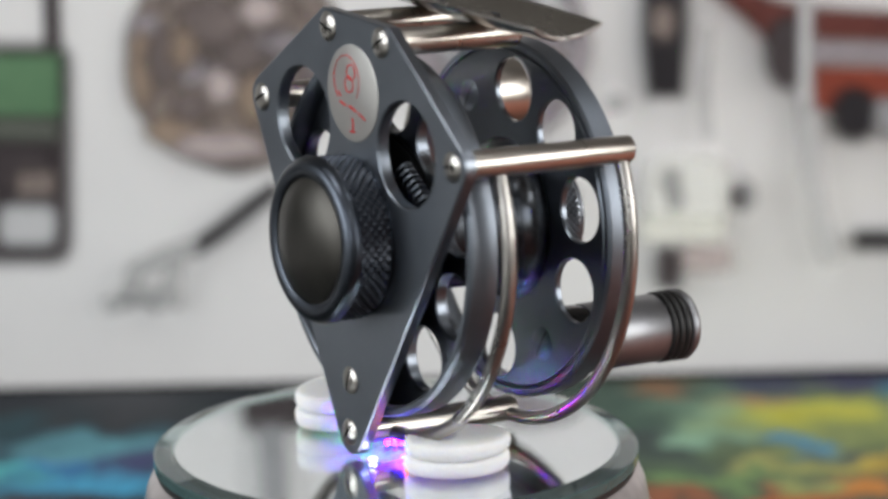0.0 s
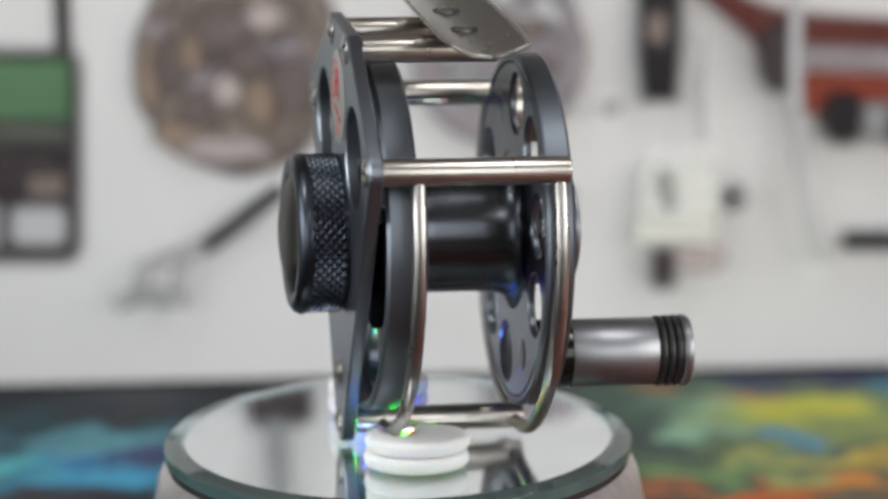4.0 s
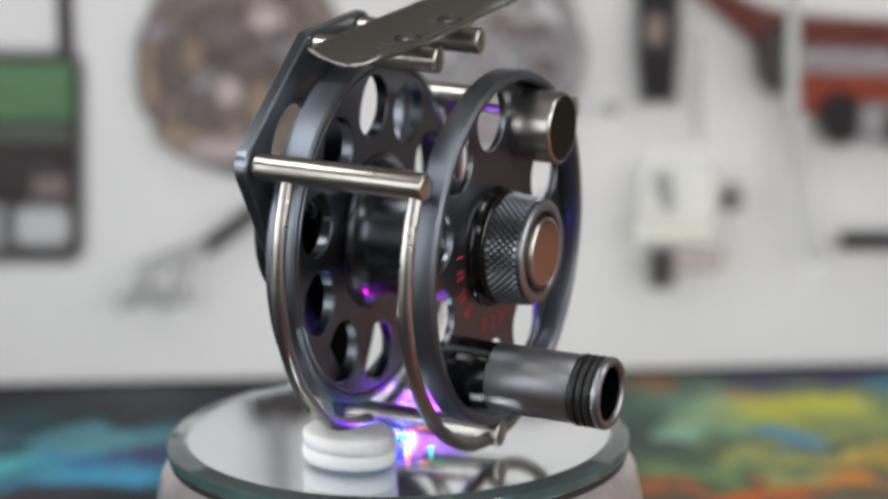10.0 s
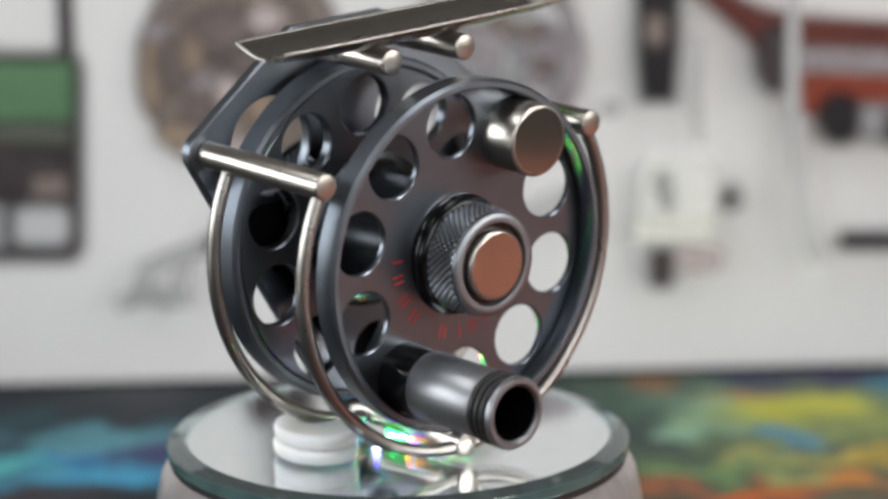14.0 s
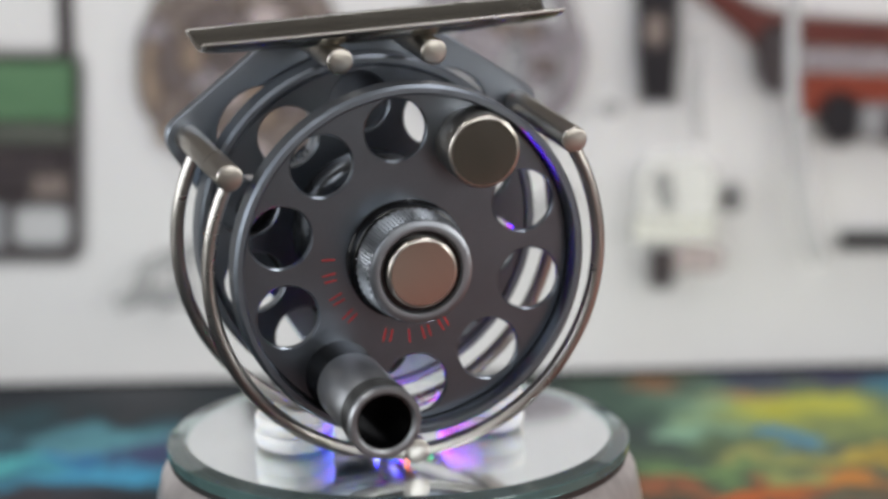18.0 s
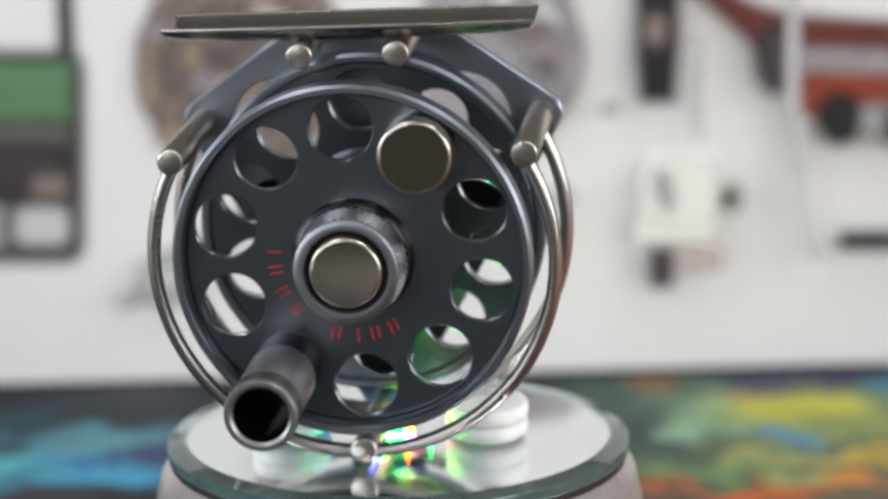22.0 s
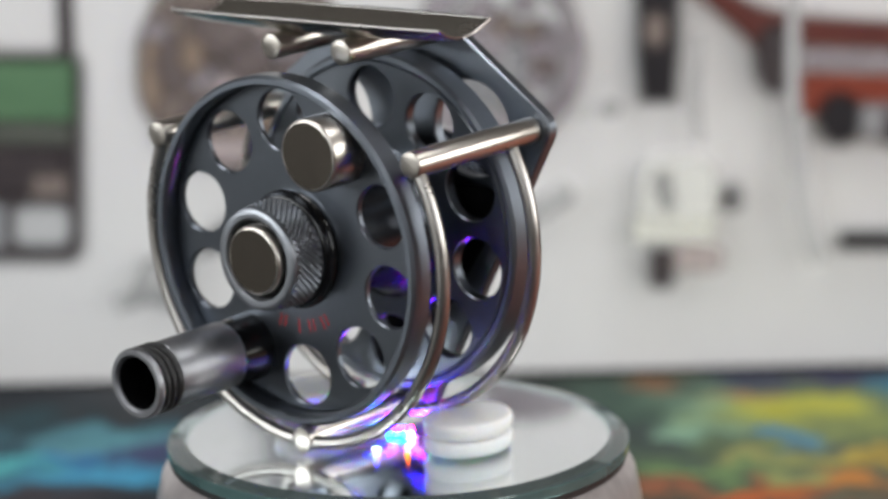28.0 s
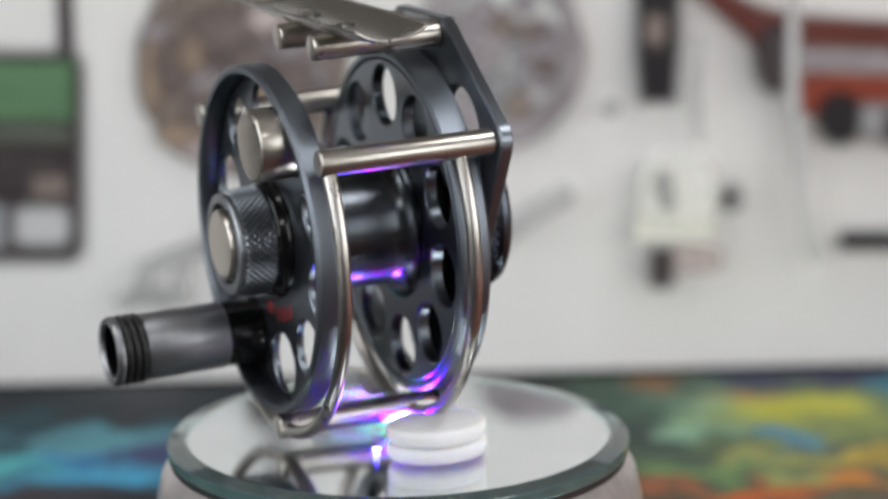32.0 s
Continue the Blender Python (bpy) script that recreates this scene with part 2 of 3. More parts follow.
# The room is unseen and added; its openings sit where the fill lamps stand.
def build_room():
    def slab(name, lo, hi, material, label):
        whole(name, box(fresh(), lo, hi), material, label, "wall" if "wall" in name else name, kind="structure", smooth=0)
    slab("floor", (-1.9, -1.83, -0.85), (1.9, 1.1, -0.79), FLOOR, "brown wooden floor boards of the room")
    slab("ceiling", (-1.9, -1.83, 1.70), (1.9, 1.1, 1.78), CEILING, "plain grey unseen ceiling, toned for reflections")
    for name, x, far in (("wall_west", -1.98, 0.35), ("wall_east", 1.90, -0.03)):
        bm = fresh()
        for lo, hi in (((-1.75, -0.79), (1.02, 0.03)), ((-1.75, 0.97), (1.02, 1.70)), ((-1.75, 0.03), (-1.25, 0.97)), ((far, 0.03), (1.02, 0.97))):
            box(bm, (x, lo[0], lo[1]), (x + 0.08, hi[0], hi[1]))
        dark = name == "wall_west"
        whole(name, bm, WALL_DARK if dark else WALL, ("dark olive" if dark else "brownish") + " unseen wall, added, open for the fill lamp", "wall", kind="structure", smooth=0)
    slab("wall_north", (-1.9, 1.02, -0.79), (1.9, 1.1, 1.70), WALL_GREY, "dark grey unseen back wall, toned for reflections")
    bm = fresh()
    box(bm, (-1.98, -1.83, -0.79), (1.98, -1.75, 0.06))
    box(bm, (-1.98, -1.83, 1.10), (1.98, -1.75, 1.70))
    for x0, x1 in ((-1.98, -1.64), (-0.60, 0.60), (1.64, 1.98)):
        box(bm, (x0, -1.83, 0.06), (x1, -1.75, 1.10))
    whole("wall_south", bm, WALL_GREY, "dark grey unseen wall, added, open for two fill lamps", "wall", kind="structure", smooth=0)
    table = thing("table", "dark brown wooden table under the mat", "table")
    part("tabletop", box(fresh(), (-0.75, -0.58, TOP - 0.032), (0.75, 0.42, TOP - 0.002), 0.003), TABLE, table)
    for x in (-0.70, 0.70):
        for y in (-0.53, 0.37):
            part("leg", box(fresh(), (x - 0.03, y - 0.03, -0.79), (x + 0.03, y + 0.03, TOP - 0.0321), 0.003), TABLE, table)


build_room()
SHEETS = [(-0.74, -0.56, -0.345, -0.10, -0.0019), (0.335, -0.56, 0.62, -0.27, 0.0002), (-0.44, 0.08, -0.29, 0.245, -0.0019)]

# unseen white sheets beside the mat, added as reflectors to brighten the turned faces
WHITE = surface("reflector_white", (0.82, 0.81, 0.79), (0.78, 0.77, 0.75), 0.8, 0.0, 300, spec=0.2)
for x0, y0, x1, y1, z in SHEETS:
    whole("reflector_sheet", box(fresh(), (x0, y0, TOP + z), (x1, y1, TOP + z + 0.0008)), WHITE,
          "unseen white sheet added as a reflector", "paper", "paper sheets", smooth=0)

# ---- printed board behind ----


def board_y(x):
    return 0.2585 + 0.0194 * (x - 0.017)


def spot(px, py):
    """Place on the board, metres, for a pixel of the 1568 by 881 camera view, so that prints fit that view."""
    a, b2 = px / 1000, py / 1000
    k = 1 - 0.006965 * a - 0.041591 * b2
    return (-0.110276 + 0.159929 * a - 0.002845 * b2) / k, (0.05263 - 0.003506 * a - 0.163456 * b2) / k


def printed(name, colour, dark, grain=120, stretch=(1, 1, 1)):
    """Printing ink that fades out over the soft margin of its shape."""
    mat = surface("print_" + name, colour, dark, 0.75, 0.0, grain, stretch, spec=0.25)
    nt = mat.node_tree
    edge = nt.nodes.new("ShaderNodeAttribute")
    edge.attribute_name = "soft"
    clear = nt.nodes.new("ShaderNodeBsdfTransparent")
    mix = nt.nodes.new("ShaderNodeMixShader")
    nt.links.new(edge.outputs["Fac"], mix.inputs[0])
    nt.links.new(clear.outputs[0], mix.inputs[1])
    nt.links.new(nt.nodes["Principled BSDF"].outputs[0], mix.inputs[2])
    nt.links.new(mix.outputs[0], nt.nodes["Material Output"].inputs["Surface"])
    return mat


PAPER = surface("print_paper", (0.785, 0.775, 0.76), (0.73, 0.72, 0.71), 0.75, 0.0, 40, spec=0.25)
INK = {
    "green": printed("green", (0.125, 0.235, 0.125), (0.10, 0.20, 0.105)),
    "black": printed("black", (0.030, 0.026, 0.030), (0.018, 0.016, 0.018)),
    "dusk": printed("dusk", (0.072, 0.058, 0.058), (0.042, 0.034, 0.037)),
    "olive": printed("olive", (0.13, 0.14, 0.115), (0.08, 0.085, 0.075)),
    "taupe": printed("taupe", (0.34, 0.28, 0.245), (0.11, 0.085, 0.08), 800),
    "tan": printed("tan", (0.38, 0.31, 0.25), (0.17, 0.135, 0.125), 900),
    "mauve": printed("mauve", (0.48, 0.44, 0.46), (0.18, 0.155, 0.17), 800),
    "grey": printed("grey", (0.36, 0.36, 0.37), (0.27, 0.27, 0.28)),
    "ochre": printed("ochre", (0.36, 0.27, 0.20), (0.24, 0.18, 0.14), 700),
    "umber": printed("umber", (0.21, 0.17, 0.16), (0.13, 0.105, 0.10), 700),
    "blush": printed("blush", (0.58, 0.49, 0.47), (0.45, 0.38, 0.37), 500),
    "pale": printed("pale", (0.58, 0.58, 0.58), (0.50, 0.50, 0.50)),
    "cream": printed("cream", (0.86, 0.86, 0.78), (0.79, 0.785, 0.71)),
    "white": printed("white", (0.82, 0.82, 0.775), (0.77, 0.77, 0.73)),
    "shade": printed("shade", (0.46, 0.46, 0.45), (0.38, 0.38, 0.375)),
    "rust": printed("rust", (0.26, 0.055, 0.03), (0.19, 0.04, 0.025)),
    "brown": printed("brown", (0.15, 0.045, 0.035), (0.10, 0.03, 0.025)),
}
board = thing("backdrop", "pale printed board with soft pictures of tools and instruments", "backdrop", kind="structure")
bm = fresh()
box(bm, (-0.265, 0, TOP), (0.25, 0.004, 0.135), 0.0005)
for v in bm.verts:
    v.co.y += board_y(v.co.x)
part("sheet", bm, PAPER, board, "pale grey paper sheet", smooth=0)
LAYER = [0]


def patch(name, ink, points, label="", soft=11.0):
    """A flat printed shape on the board with a soft margin."""
    LAYER[0] += 1
    lift = 0.0002 + 0.00005 * LAYER[0]
    count = len(points)
    turn = sum(points[i - 1][0] * points[i][1] - points[i][0] * points[i - 1][1] for i in range(count))
    out, inn = [], []
    for i in range(count):
        a, c, e = Vector(points[i - 1]), Vector(points[i]), Vector(points[(i + 1) % count])
        n1, n2 = (c - a).normalized(), (e - c).normalized()
        n = Vector((n1.y + n2.y, -n1.x - n2.x))
        n = n.normalized() if n.length > 0.2 else Vector((n1.x, n1.y))
        n = n if turn > 0 else -n
        out.append(c + n * soft), inn.append(c - n * min(soft, 0.30 * reach(points)))
    bm = fresh()
    rows = []
    for row in (inn, out):
        rows.append([bm.verts.new((x, board_y(x) - lift, max(z, TOP + 0.0005))) for x, z in (spot(q.x, q.y) for q in row)])
    bm.faces.new(rows[0])
    for i in range(count):
        j = (i + 1) % count
        bm.faces.new((rows[0][i], rows[0][j], rows[1][j], rows[1][i]))
    bmesh.ops.triangulate(bm, faces=[f for f in bm.faces if len(f.verts) > 4])
    ob = part(name, bm, INK[ink], board, label, smooth=0)
    data = ob.data.attributes.new("soft", "FLOAT", "POINT").data
    for k in range(len(data)):
        data[k].value = 1.0 if k < count else 0.0
    return ob


def reach(points):
    """The narrow width of a shape, from its area and girth."""
    count = len(points)
    area2 = abs(sum(points[i - 1][0] * points[i][1] - points[i][0] * points[i - 1][1] for i in range(count)))
    girth = sum((Vector(points[i]) - Vector(points[i - 1])).length for i in range(count))
    return area2 / max(girth, 1e-6)


def oval(cx, cy, rx, ry, n=40, a0=0, a1=360, wob=0.0):
    out = []
    for i in range(n):
        a = radians(a0 + (a1 - a0) * i / (n if a1 - a0 == 360 else n - 1))
        k = 1 + wob * math.sin(5 * a + cx) + wob * 0.7 * math.sin(11 * a + cy)
        out.append((cx + rx * k * math.cos(a), cy + ry * k * math.sin(a)))
    return out


def rect(x0, y0, x1, y1, r=6):
    out = []
    for cx, cy, a in ((x1 - r, y1 - r, 0), (x0 + r, y1 - r, 90), (x0 + r, y0 + r, 180), (x1 - r, y0 + r, 270)):
        out += [(cx + r * math.cos(radians(a + k * 30)), cy + r * math.sin(radians(a + k * 30))) for k in range(4)]
    return out


def stroke(pts, w):
    """A band of width w along points."""
    left, right = [], []
    for k, p in enumerate(pts):
        a, b2 = pts[max(k - 1, 0)], pts[min(k + 1, len(pts) - 1)]
        d = Vector((b2[0] - a[0], b2[1] - a[1])).normalized()
        left.append((p[0] - d.y * w / 2, p[1] + d.x * w / 2))
        right.append((p[0] + d.y * w / 2, p[1] - d.x * w / 2))
    return left + right[::-1]


def build_prints():
    # instrument with a green panel
    patch("printed_case", "dusk", rect(-160, 92, 146, 460, 30), "dark printed instrument case", soft=16)
    patch("printed_panel", "green", rect(-150, 108, 130, 214, 4), "green printed panel")
    patch("printed_band", "olive", rect(-150, 218, 128, 256, 4))
    patch("printed_key", "pale", rect(26, 366, 122, 432, 20))
    patch("printed_key", "grey", rect(-120, 360, 10, 440, 14))
    patch("printed_row", "dusk", rect(-150, 262, 118, 345, 6))
    patch("printed_key", "taupe", rect(60, 310, 116, 345, 6))
    patch("printed_post", "dusk", stroke([(112, -60), (118, 92)], 24))
    # large round dials
    patch("printed_dial", "taupe", oval(428, 110, 186, 196, 48, wob=0.012), "mottled brown printed dial")
    patch("printed_dial_face", "tan", oval(422, 118, 150, 158, 40, wob=0.02))
    for k in range(26):
        a, d = 2.4 * k, 24 + 5.2 * k
        patch("printed_dial_mark", ("taupe", "mauve", "taupe", "tan")[k % 4], oval(424 + d * math.cos(a), 112 + d * math.sin(a), 16 + 8 * (k % 3), 14 + 8 * (k % 4), 16, wob=0.15), soft=16)
    for ink, cx, cy, rx, ry in (("ochre", 270, 130, 16, 58), ("umber", 306, 110, 22, 46), ("ochre", 326, 236, 42, 22), ("umber", 392, 52, 52, 44),
                                ("umber", 352, 196, 22, 20), ("blush", 406, 158, 20, 22), ("ochre", 462, 176, 24, 40), ("umber", 438, 108, 34, 26),
                                ("blush", 402, 262, 70, 16), ("ochre", 340, 96, 16, 26), ("umber", 520, 150, 30, 50), ("blush", 470, 30, 26, 18)):
        patch("printed_dial_mark", ink, oval(cx, cy, rx, ry, 20, wob=0.10), soft=17)
    patch("printed_dial", "mauve", oval(880, 90, 150, 165, 48, wob=0.012), "grey printed dial")
    patch("printed_dial_face", "pale", oval(890, 80, 112, 118, 40, wob=0.02))
    patch("printed_dial_mark", "mauve", oval(850, 60, 50, 56, 24, wob=0.06))
    patch("printed_dial_mark", "mauve", oval(950, 95, 45, 60, 24, wob=0.06))
    patch("printed_dial_mark", "grey", oval(870, 150, 50, 34, 24, wob=0.06))
    for k in range(14):
        a, d = 2.4 * k, 30 + 6.5 * k
        patch("printed_dial_mark", ("grey", "mauve", "taupe")[k % 3], oval(884 + d * math.cos(a), 84 + d * math.sin(a), 10 + 5 * (k % 3), 9 + 5 * (k % 4), 14, wob=0.12))
    patch("printed_crown", "dusk", rect(418, -132, 536, -50, 20), "dark printed crown over the dial")
    patch("printed_band", "grey", stroke([(466, -120), (468, -360)], 40))
    patch("printed_shade", "mauve", oval(935, -95, 88, 50, 30, wob=0.05))
    # brush and clip
    patch("printed_handle", "black", stroke([(358, 436), (430, 384), (500, 330)], 24), "dark printed tool handle")
    patch("printed_clip", "shade", stroke([(362, 430), (300, 450), (262, 470), (240, 520)], 14), soft=15)
    patch("printed_clip", "shade", stroke([(330, 455), (318, 500), (290, 530)], 10), soft=15)
    patch("printed_clip", "shade", stroke([(215, 530), (260, 512), (330, 522)], 16), soft=15)
    patch("printed_clip", "shade", stroke([(875, 430), (930, 380), (1000, 345)], 9), soft=15)
    patch("printed_clip", "pale", stroke([(880, 400), (960, 360), (1000, 330)], 16), soft=15)
    # strap
    patch("printed_strap", "black", [(1120, -60), (1196, -60), (1198, 80), (1190, 176), (1130, 176), (1120, 80)], "black printed strap")
    patch("printed_buckle", "taupe", oval(1156, 48, 17, 26, 24), soft=14)
    patch("printed_dot", "shade", oval(1076, 186, 11, 9, 16))
    # white box on a post
    patch("printed_box", "white", rect(1128, 275, 1262, 418, 40), "white printed box")
    patch("printed_shade", "shade", oval(1168, 318, 13, 18, 16, wob=0.1))
    patch("printed_shade", "shade", oval(1176, 350, 10, 13, 16, wob=0.1))
    patch("printed_base", "cream", rect(1120, 380, 1256, 420, 6))
    patch("printed_plug", "grey", oval(1290, 342, 15, 20, 20), soft=14)
    patch("printed_plug", "dusk", oval(1284, 346, 6, 12, 16))
    patch("printed_post", "dusk", rect(1146, 432, 1186, 500, 8))
    patch("printed_base", "blush", rect(1194, 432, 1266, 466, 8), soft=14)
    # red machine
    patch("printed_body", "brown", [(1205, -24), (1275, -30), (1340, 6), (1400, 20), (1660, 36), (1660, 86), (1405, 78), (1372, 122), (1336, 86), (1288, 40)], "dark red printed machine")
    patch("printed_stripe", "mauve", [(1405, 84), (1660, 90), (1660, 116), (1405, 112)])
    patch("printed_body", "rust", [(1405, 122), (1660, 128), (1660, 200), (1470, 196), (1420, 200), (1400, 180)])
    patch("printed_wheel", "dusk", oval(1366, 100, 38, 62, 28))
    patch("printed_wheel", "black", oval(1480, 205, 40, 46, 28))
    patch("printed_wheel", "grey", rect(1516, 180, 1660, 236, 8))
    patch("printed_wheel", "dusk", rect(1560, 190, 1660, 250, 8))
    patch("printed_rod", "pale", stroke([(1398, -40), (1396, 160), (1402, 300)], 17))
    patch("printed_line", "pale", stroke([(1404, 200), (1408, 320), (1424, 400), (1440, 450)], 18), soft=14)
    patch("printed_line", "pale", stroke([(1230, 60), (1222, 160), (1230, 240)], 6))
    patch("printed_bar", "black", rect(1480, 402, 1660, 432, 8))


build_prints()

# ---- painted mat on the table ----


def mat_material():
    mat, nt, b = nodes_of("painted_mat")
    tc = nt.nodes.new("ShaderNodeTexCoord")
    warp = nt.nodes.new("ShaderNodeTexNoise")
    warp.inputs["Scale"].default_value, warp.inputs["Detail"].default_value = 62, 6
    nt.links.new(tc.outputs["Object"], warp.inputs["Vector"])
    add = nt.nodes.new("ShaderNodeMixRGB")
    add.blend_type = "LINEAR_LIGHT"
    add.inputs[0].default_value = 0.026
    nt.links.new(tc.outputs["Object"], add.inputs[1])
    nt.links.new(warp.outputs["Color"], add.inputs[2])
    place = add.outputs[0]

    def blob(cx, cy, rx, ry):
        mp = nt.nodes.new("ShaderNodeMapping")
        mp.inputs["Location"].default_value = (-cx / rx, -cy / ry, 0)
        mp.inputs["Scale"].default_value = (1 / rx, 1 / ry, 0)
        nt.links.new(place, mp.inputs["Vector"])
        ln = nt.nodes.new("ShaderNodeVectorMath")
        ln.operation = "LENGTH"
        nt.links.new(mp.outputs[0], ln.inputs[0])
        mr = nt.nodes.new("ShaderNodeMapRange")
        mr.interpolation_type = "SMOOTHSTEP"
        mr.inputs["From Min"].default_value, mr.inputs["From Max"].default_value = 1.55, 0.35
        nt.links.new(ln.outputs["Value"], mr.inputs["Value"])
        return mr.outputs["Result"]

    streak = nt.nodes.new("ShaderNodeMapping")
    streak.inputs["Scale"].default_value = (14, 60, 1)
    nt.links.new(place, streak.inputs["Vector"])
    base = ramp(nt, noise_of(nt, streak.outputs[0], 1.0, 5), [(0.3, (0.008, 0.010, 0.016)), (0.55, (0.019, 0.027, 0.031)), (0.8, (0.045, 0.07, 0.06))])
    wisp = nt.nodes.new("ShaderNodeMapping")
    wisp.inputs["Scale"].default_value = (44, 150, 1)
    wisp.inputs["Rotation"].default_value = (0, 0, 0.12)
    nt.links.new(place, wisp.inputs["Vector"])
    gaps = spread(nt, noise_of(nt, wisp.outputs[0], 1.0, 5, 0.6), -0.1, 1.7)
    for col, cx, cy, rx, ry in MAT_BLOBS:
        mx = nt.nodes.new("ShaderNodeMixRGB")
        mx.use_clamp = True
        veil = nt.nodes.new("ShaderNodeMath")
        veil.operation, veil.use_clamp = "MULTIPLY", True
        nt.links.new(blob(cx, cy, rx, ry), veil.inputs[0])
        nt.links.new(gaps, veil.inputs[1])
        nt.links.new(veil.outputs[0], mx.inputs[0])
        nt.links.new(base, mx.inputs[1])
        mx.inputs[2].default_value = (*[min(1.35 * k, 0.85) for k in col], 1)
        base = mx.outputs[0]
    fine = noise_of(nt, streak.outputs[0], 3.0, 4)
    mul = nt.nodes.new("ShaderNodeMixRGB")
    mul.blend_type = "MULTIPLY"
    mul.inputs[0].default_value = 0.8
    nt.links.new(base, mul.inputs[1])
    nt.links.new(ramp(nt, fine, [(0.3, (0.62, 0.64, 0.66)), (0.62, (1, 1, 1))]), mul.inputs[2])
    nt.links.new(mul.outputs[0], b.inputs["Base Color"])
    b.inputs["Roughness"].default_value = 0.85
    b.inputs["Specular IOR Level"].default_value = 0.15
    bump(nt, fine, b, 0.15, 0.0003)
    return mat


# colour, middle and half-widths of each dab of paint, metres
# The last six dabs are unseen, added to colour what the metal reflects.
MAT_BLOBS = [((0.10, 0.13, 0.085), 0.11, 0.19, 0.07, 0.075), ((0.018, 0.021, 0.026), -0.09, 0.20, 0.05, 0.07),
             ((0.04, 0.11, 0.145), -0.09, 0.180, 0.05, 0.026), ((0.20, 0.24, 0.09), 0.11, 0.20, 0.034, 0.032),
             ((0.040, 0.042, 0.046), -0.074, 0.236, 0.022, 0.020), ((0.02, 0.05, 0.06), -0.107, 0.218, 0.020, 0.010),
             ((0.10, 0.26, 0.30), -0.084, 0.195, 0.022, 0.013), ((0.08, 0.36, 0.38), -0.106, 0.176, 0.016, 0.008),
             ((0.03, 0.13, 0.36), -0.082, 0.180, 0.016, 0.005), ((0.06, 0.31, 0.50), -0.078, 0.165, 0.024, 0.009),
             ((0.05, 0.04, 0.11), -0.062, 0.183, 0.007, 0.014), ((0.045, 0.035, 0.04), -0.100, 0.148, 0.030, 0.009),
             ((0.05, 0.09, 0.07), 0.076, 0.222, 0.026, 0.050), ((0.20, 0.10, 0.05), 0.073, 0.246, 0.010, 0.005),
             ((0.04, 0.035, 0.10), 0.122, 0.250, 0.032, 0.011), ((0.03, 0.16, 0.24), 0.140, 0.234, 0.012, 0.010),
             ((0.19, 0.30, 0.20), 0.090, 0.216, 0.018, 0.020), ((0.26, 0.30, 0.09), 0.112, 0.212, 0.026, 0.018),
             ((0.36, 0.20, 0.08), 0.100, 0.229, 0.010, 0.006), ((0.40, 0.38, 0.05), 0.115, 0.216, 0.014, 0.008),
             ((0.20, 0.34, 0.24), 0.082, 0.196, 0.012, 0.008), ((0.05, 0.20, 0.34), 0.104, 0.190, 0.007, 0.007),
             ((0.05, 0.06, 0.08), 0.117, 0.181, 0.010, 0.006), ((0.04, 0.05, 0.05), 0.069, 0.193, 0.009, 0.014),
             ((0.34, 0.32, 0.10), 0.104, 0.170, 0.020, 0.006), ((0.44, 0.30, 0.05), 0.126, 0.167, 0.014, 0.007),
             ((0.16, 0.26, 0.10), 0.080, 0.160, 0.024, 0.008), ((0.28, 0.10, 0.05), 0.064, 0.146, 0.012, 0.007),
             ((0.55, 0.12, 0.025), 0.092, 0.138, 0.016, 0.009), ((0.55, 0.21, 0.04), 0.117, 0.147, 0.014, 0.009),
             ((0.24, 0.28, 0.10), 0.104, 0.149, 0.006, 0.005), ((0.55, 0.19, 0.12), 0.33, 0.0, 0.20, 0.16),
             ((0.13, 0.05, 0.037), 0.05, -0.10, 0.09, 0.08), ((0.34, 0.15, 0.12), 0.22, -0.27, 0.13, 0.10), ((0.36, 0.34, 0.31), -0.04, -0.37, 0.08, 0.05), ((0.46, 0.22, 0.15), 0.36, 0.20, 0.13, 0.08), ((0.24, 0.22, 0.20), 0.135, -0.34, 0.075, 0.045)]
whole("painted_mat", box(fresh(), (-0.20, -0.36, TOP - 0.0019), (0.50, 0.2530, TOP), 0.0008), mat_material(),
      "glossy mat painted in blue, green, yellow and orange swirls", "mat")

# ---- turntable ----


def build_stand():
    stand_ = thing("turntable_base", "silver grey round display stand with a dark seam", "turntable")
    prof = [(0, -60), (51, -60), (51.5, -59), (51.5, -34), (50.6, -14), (49.4, -8.0), (48.3, -5.6), (47.4, -4.7), (0, -4.7)]
    part("case", lathe(fresh(), prof, n=128, upright=True), CASE, stand_, "silver grey plastic case")
    part("seam", lathe(fresh(), [(0, -4.69), (47.3, -4.69), (47.3, -3.3), (0, -3.3)], n=128, upright=True), RUBBER, stand_, "black gap under the glass")
    disc = thing("mirror_plate", "round mirror with a green glass edge", "mirror")
    edge = [(47.75, -0.80), (47.95, -1.0), (47.95, -2.9), (47.65, -3.2), (47.3, -3.2)]
    rim = part("glass_edge", lathe(fresh(), edge, n=160, upright=True, closed=False), GLASS, disc, "green glass rim")
    face = part("glass_face", lathe(fresh(), [(0, 0), (20, 0), (43.85, 0)], n=160, upright=True, closed=False), CLEAR, disc, "clear glass over the silvering")
    bevel = part("glass_bevel", lathe(fresh(), [(43.85, 0), (44.1, -0.04), (47.75, -0.80)], n=160, upright=True, closed=False), TINTED, disc, "polished bevel")
    for ob in (rim, face, bevel):
        if ob.data.polygons[0].normal.dot(ob.data.polygons[0].center + Vector((0, 0, 0.05))) < 0:
            ob.data.flip_normals()
    part("silvering", lathe(fresh(), [(0, -3.19), (47.25, -3.19), (47.25, -2.2), (0, -2.2)], n=160, upright=True), MIRROR, disc, "mirror face")
    return disc


disc = build_stand()

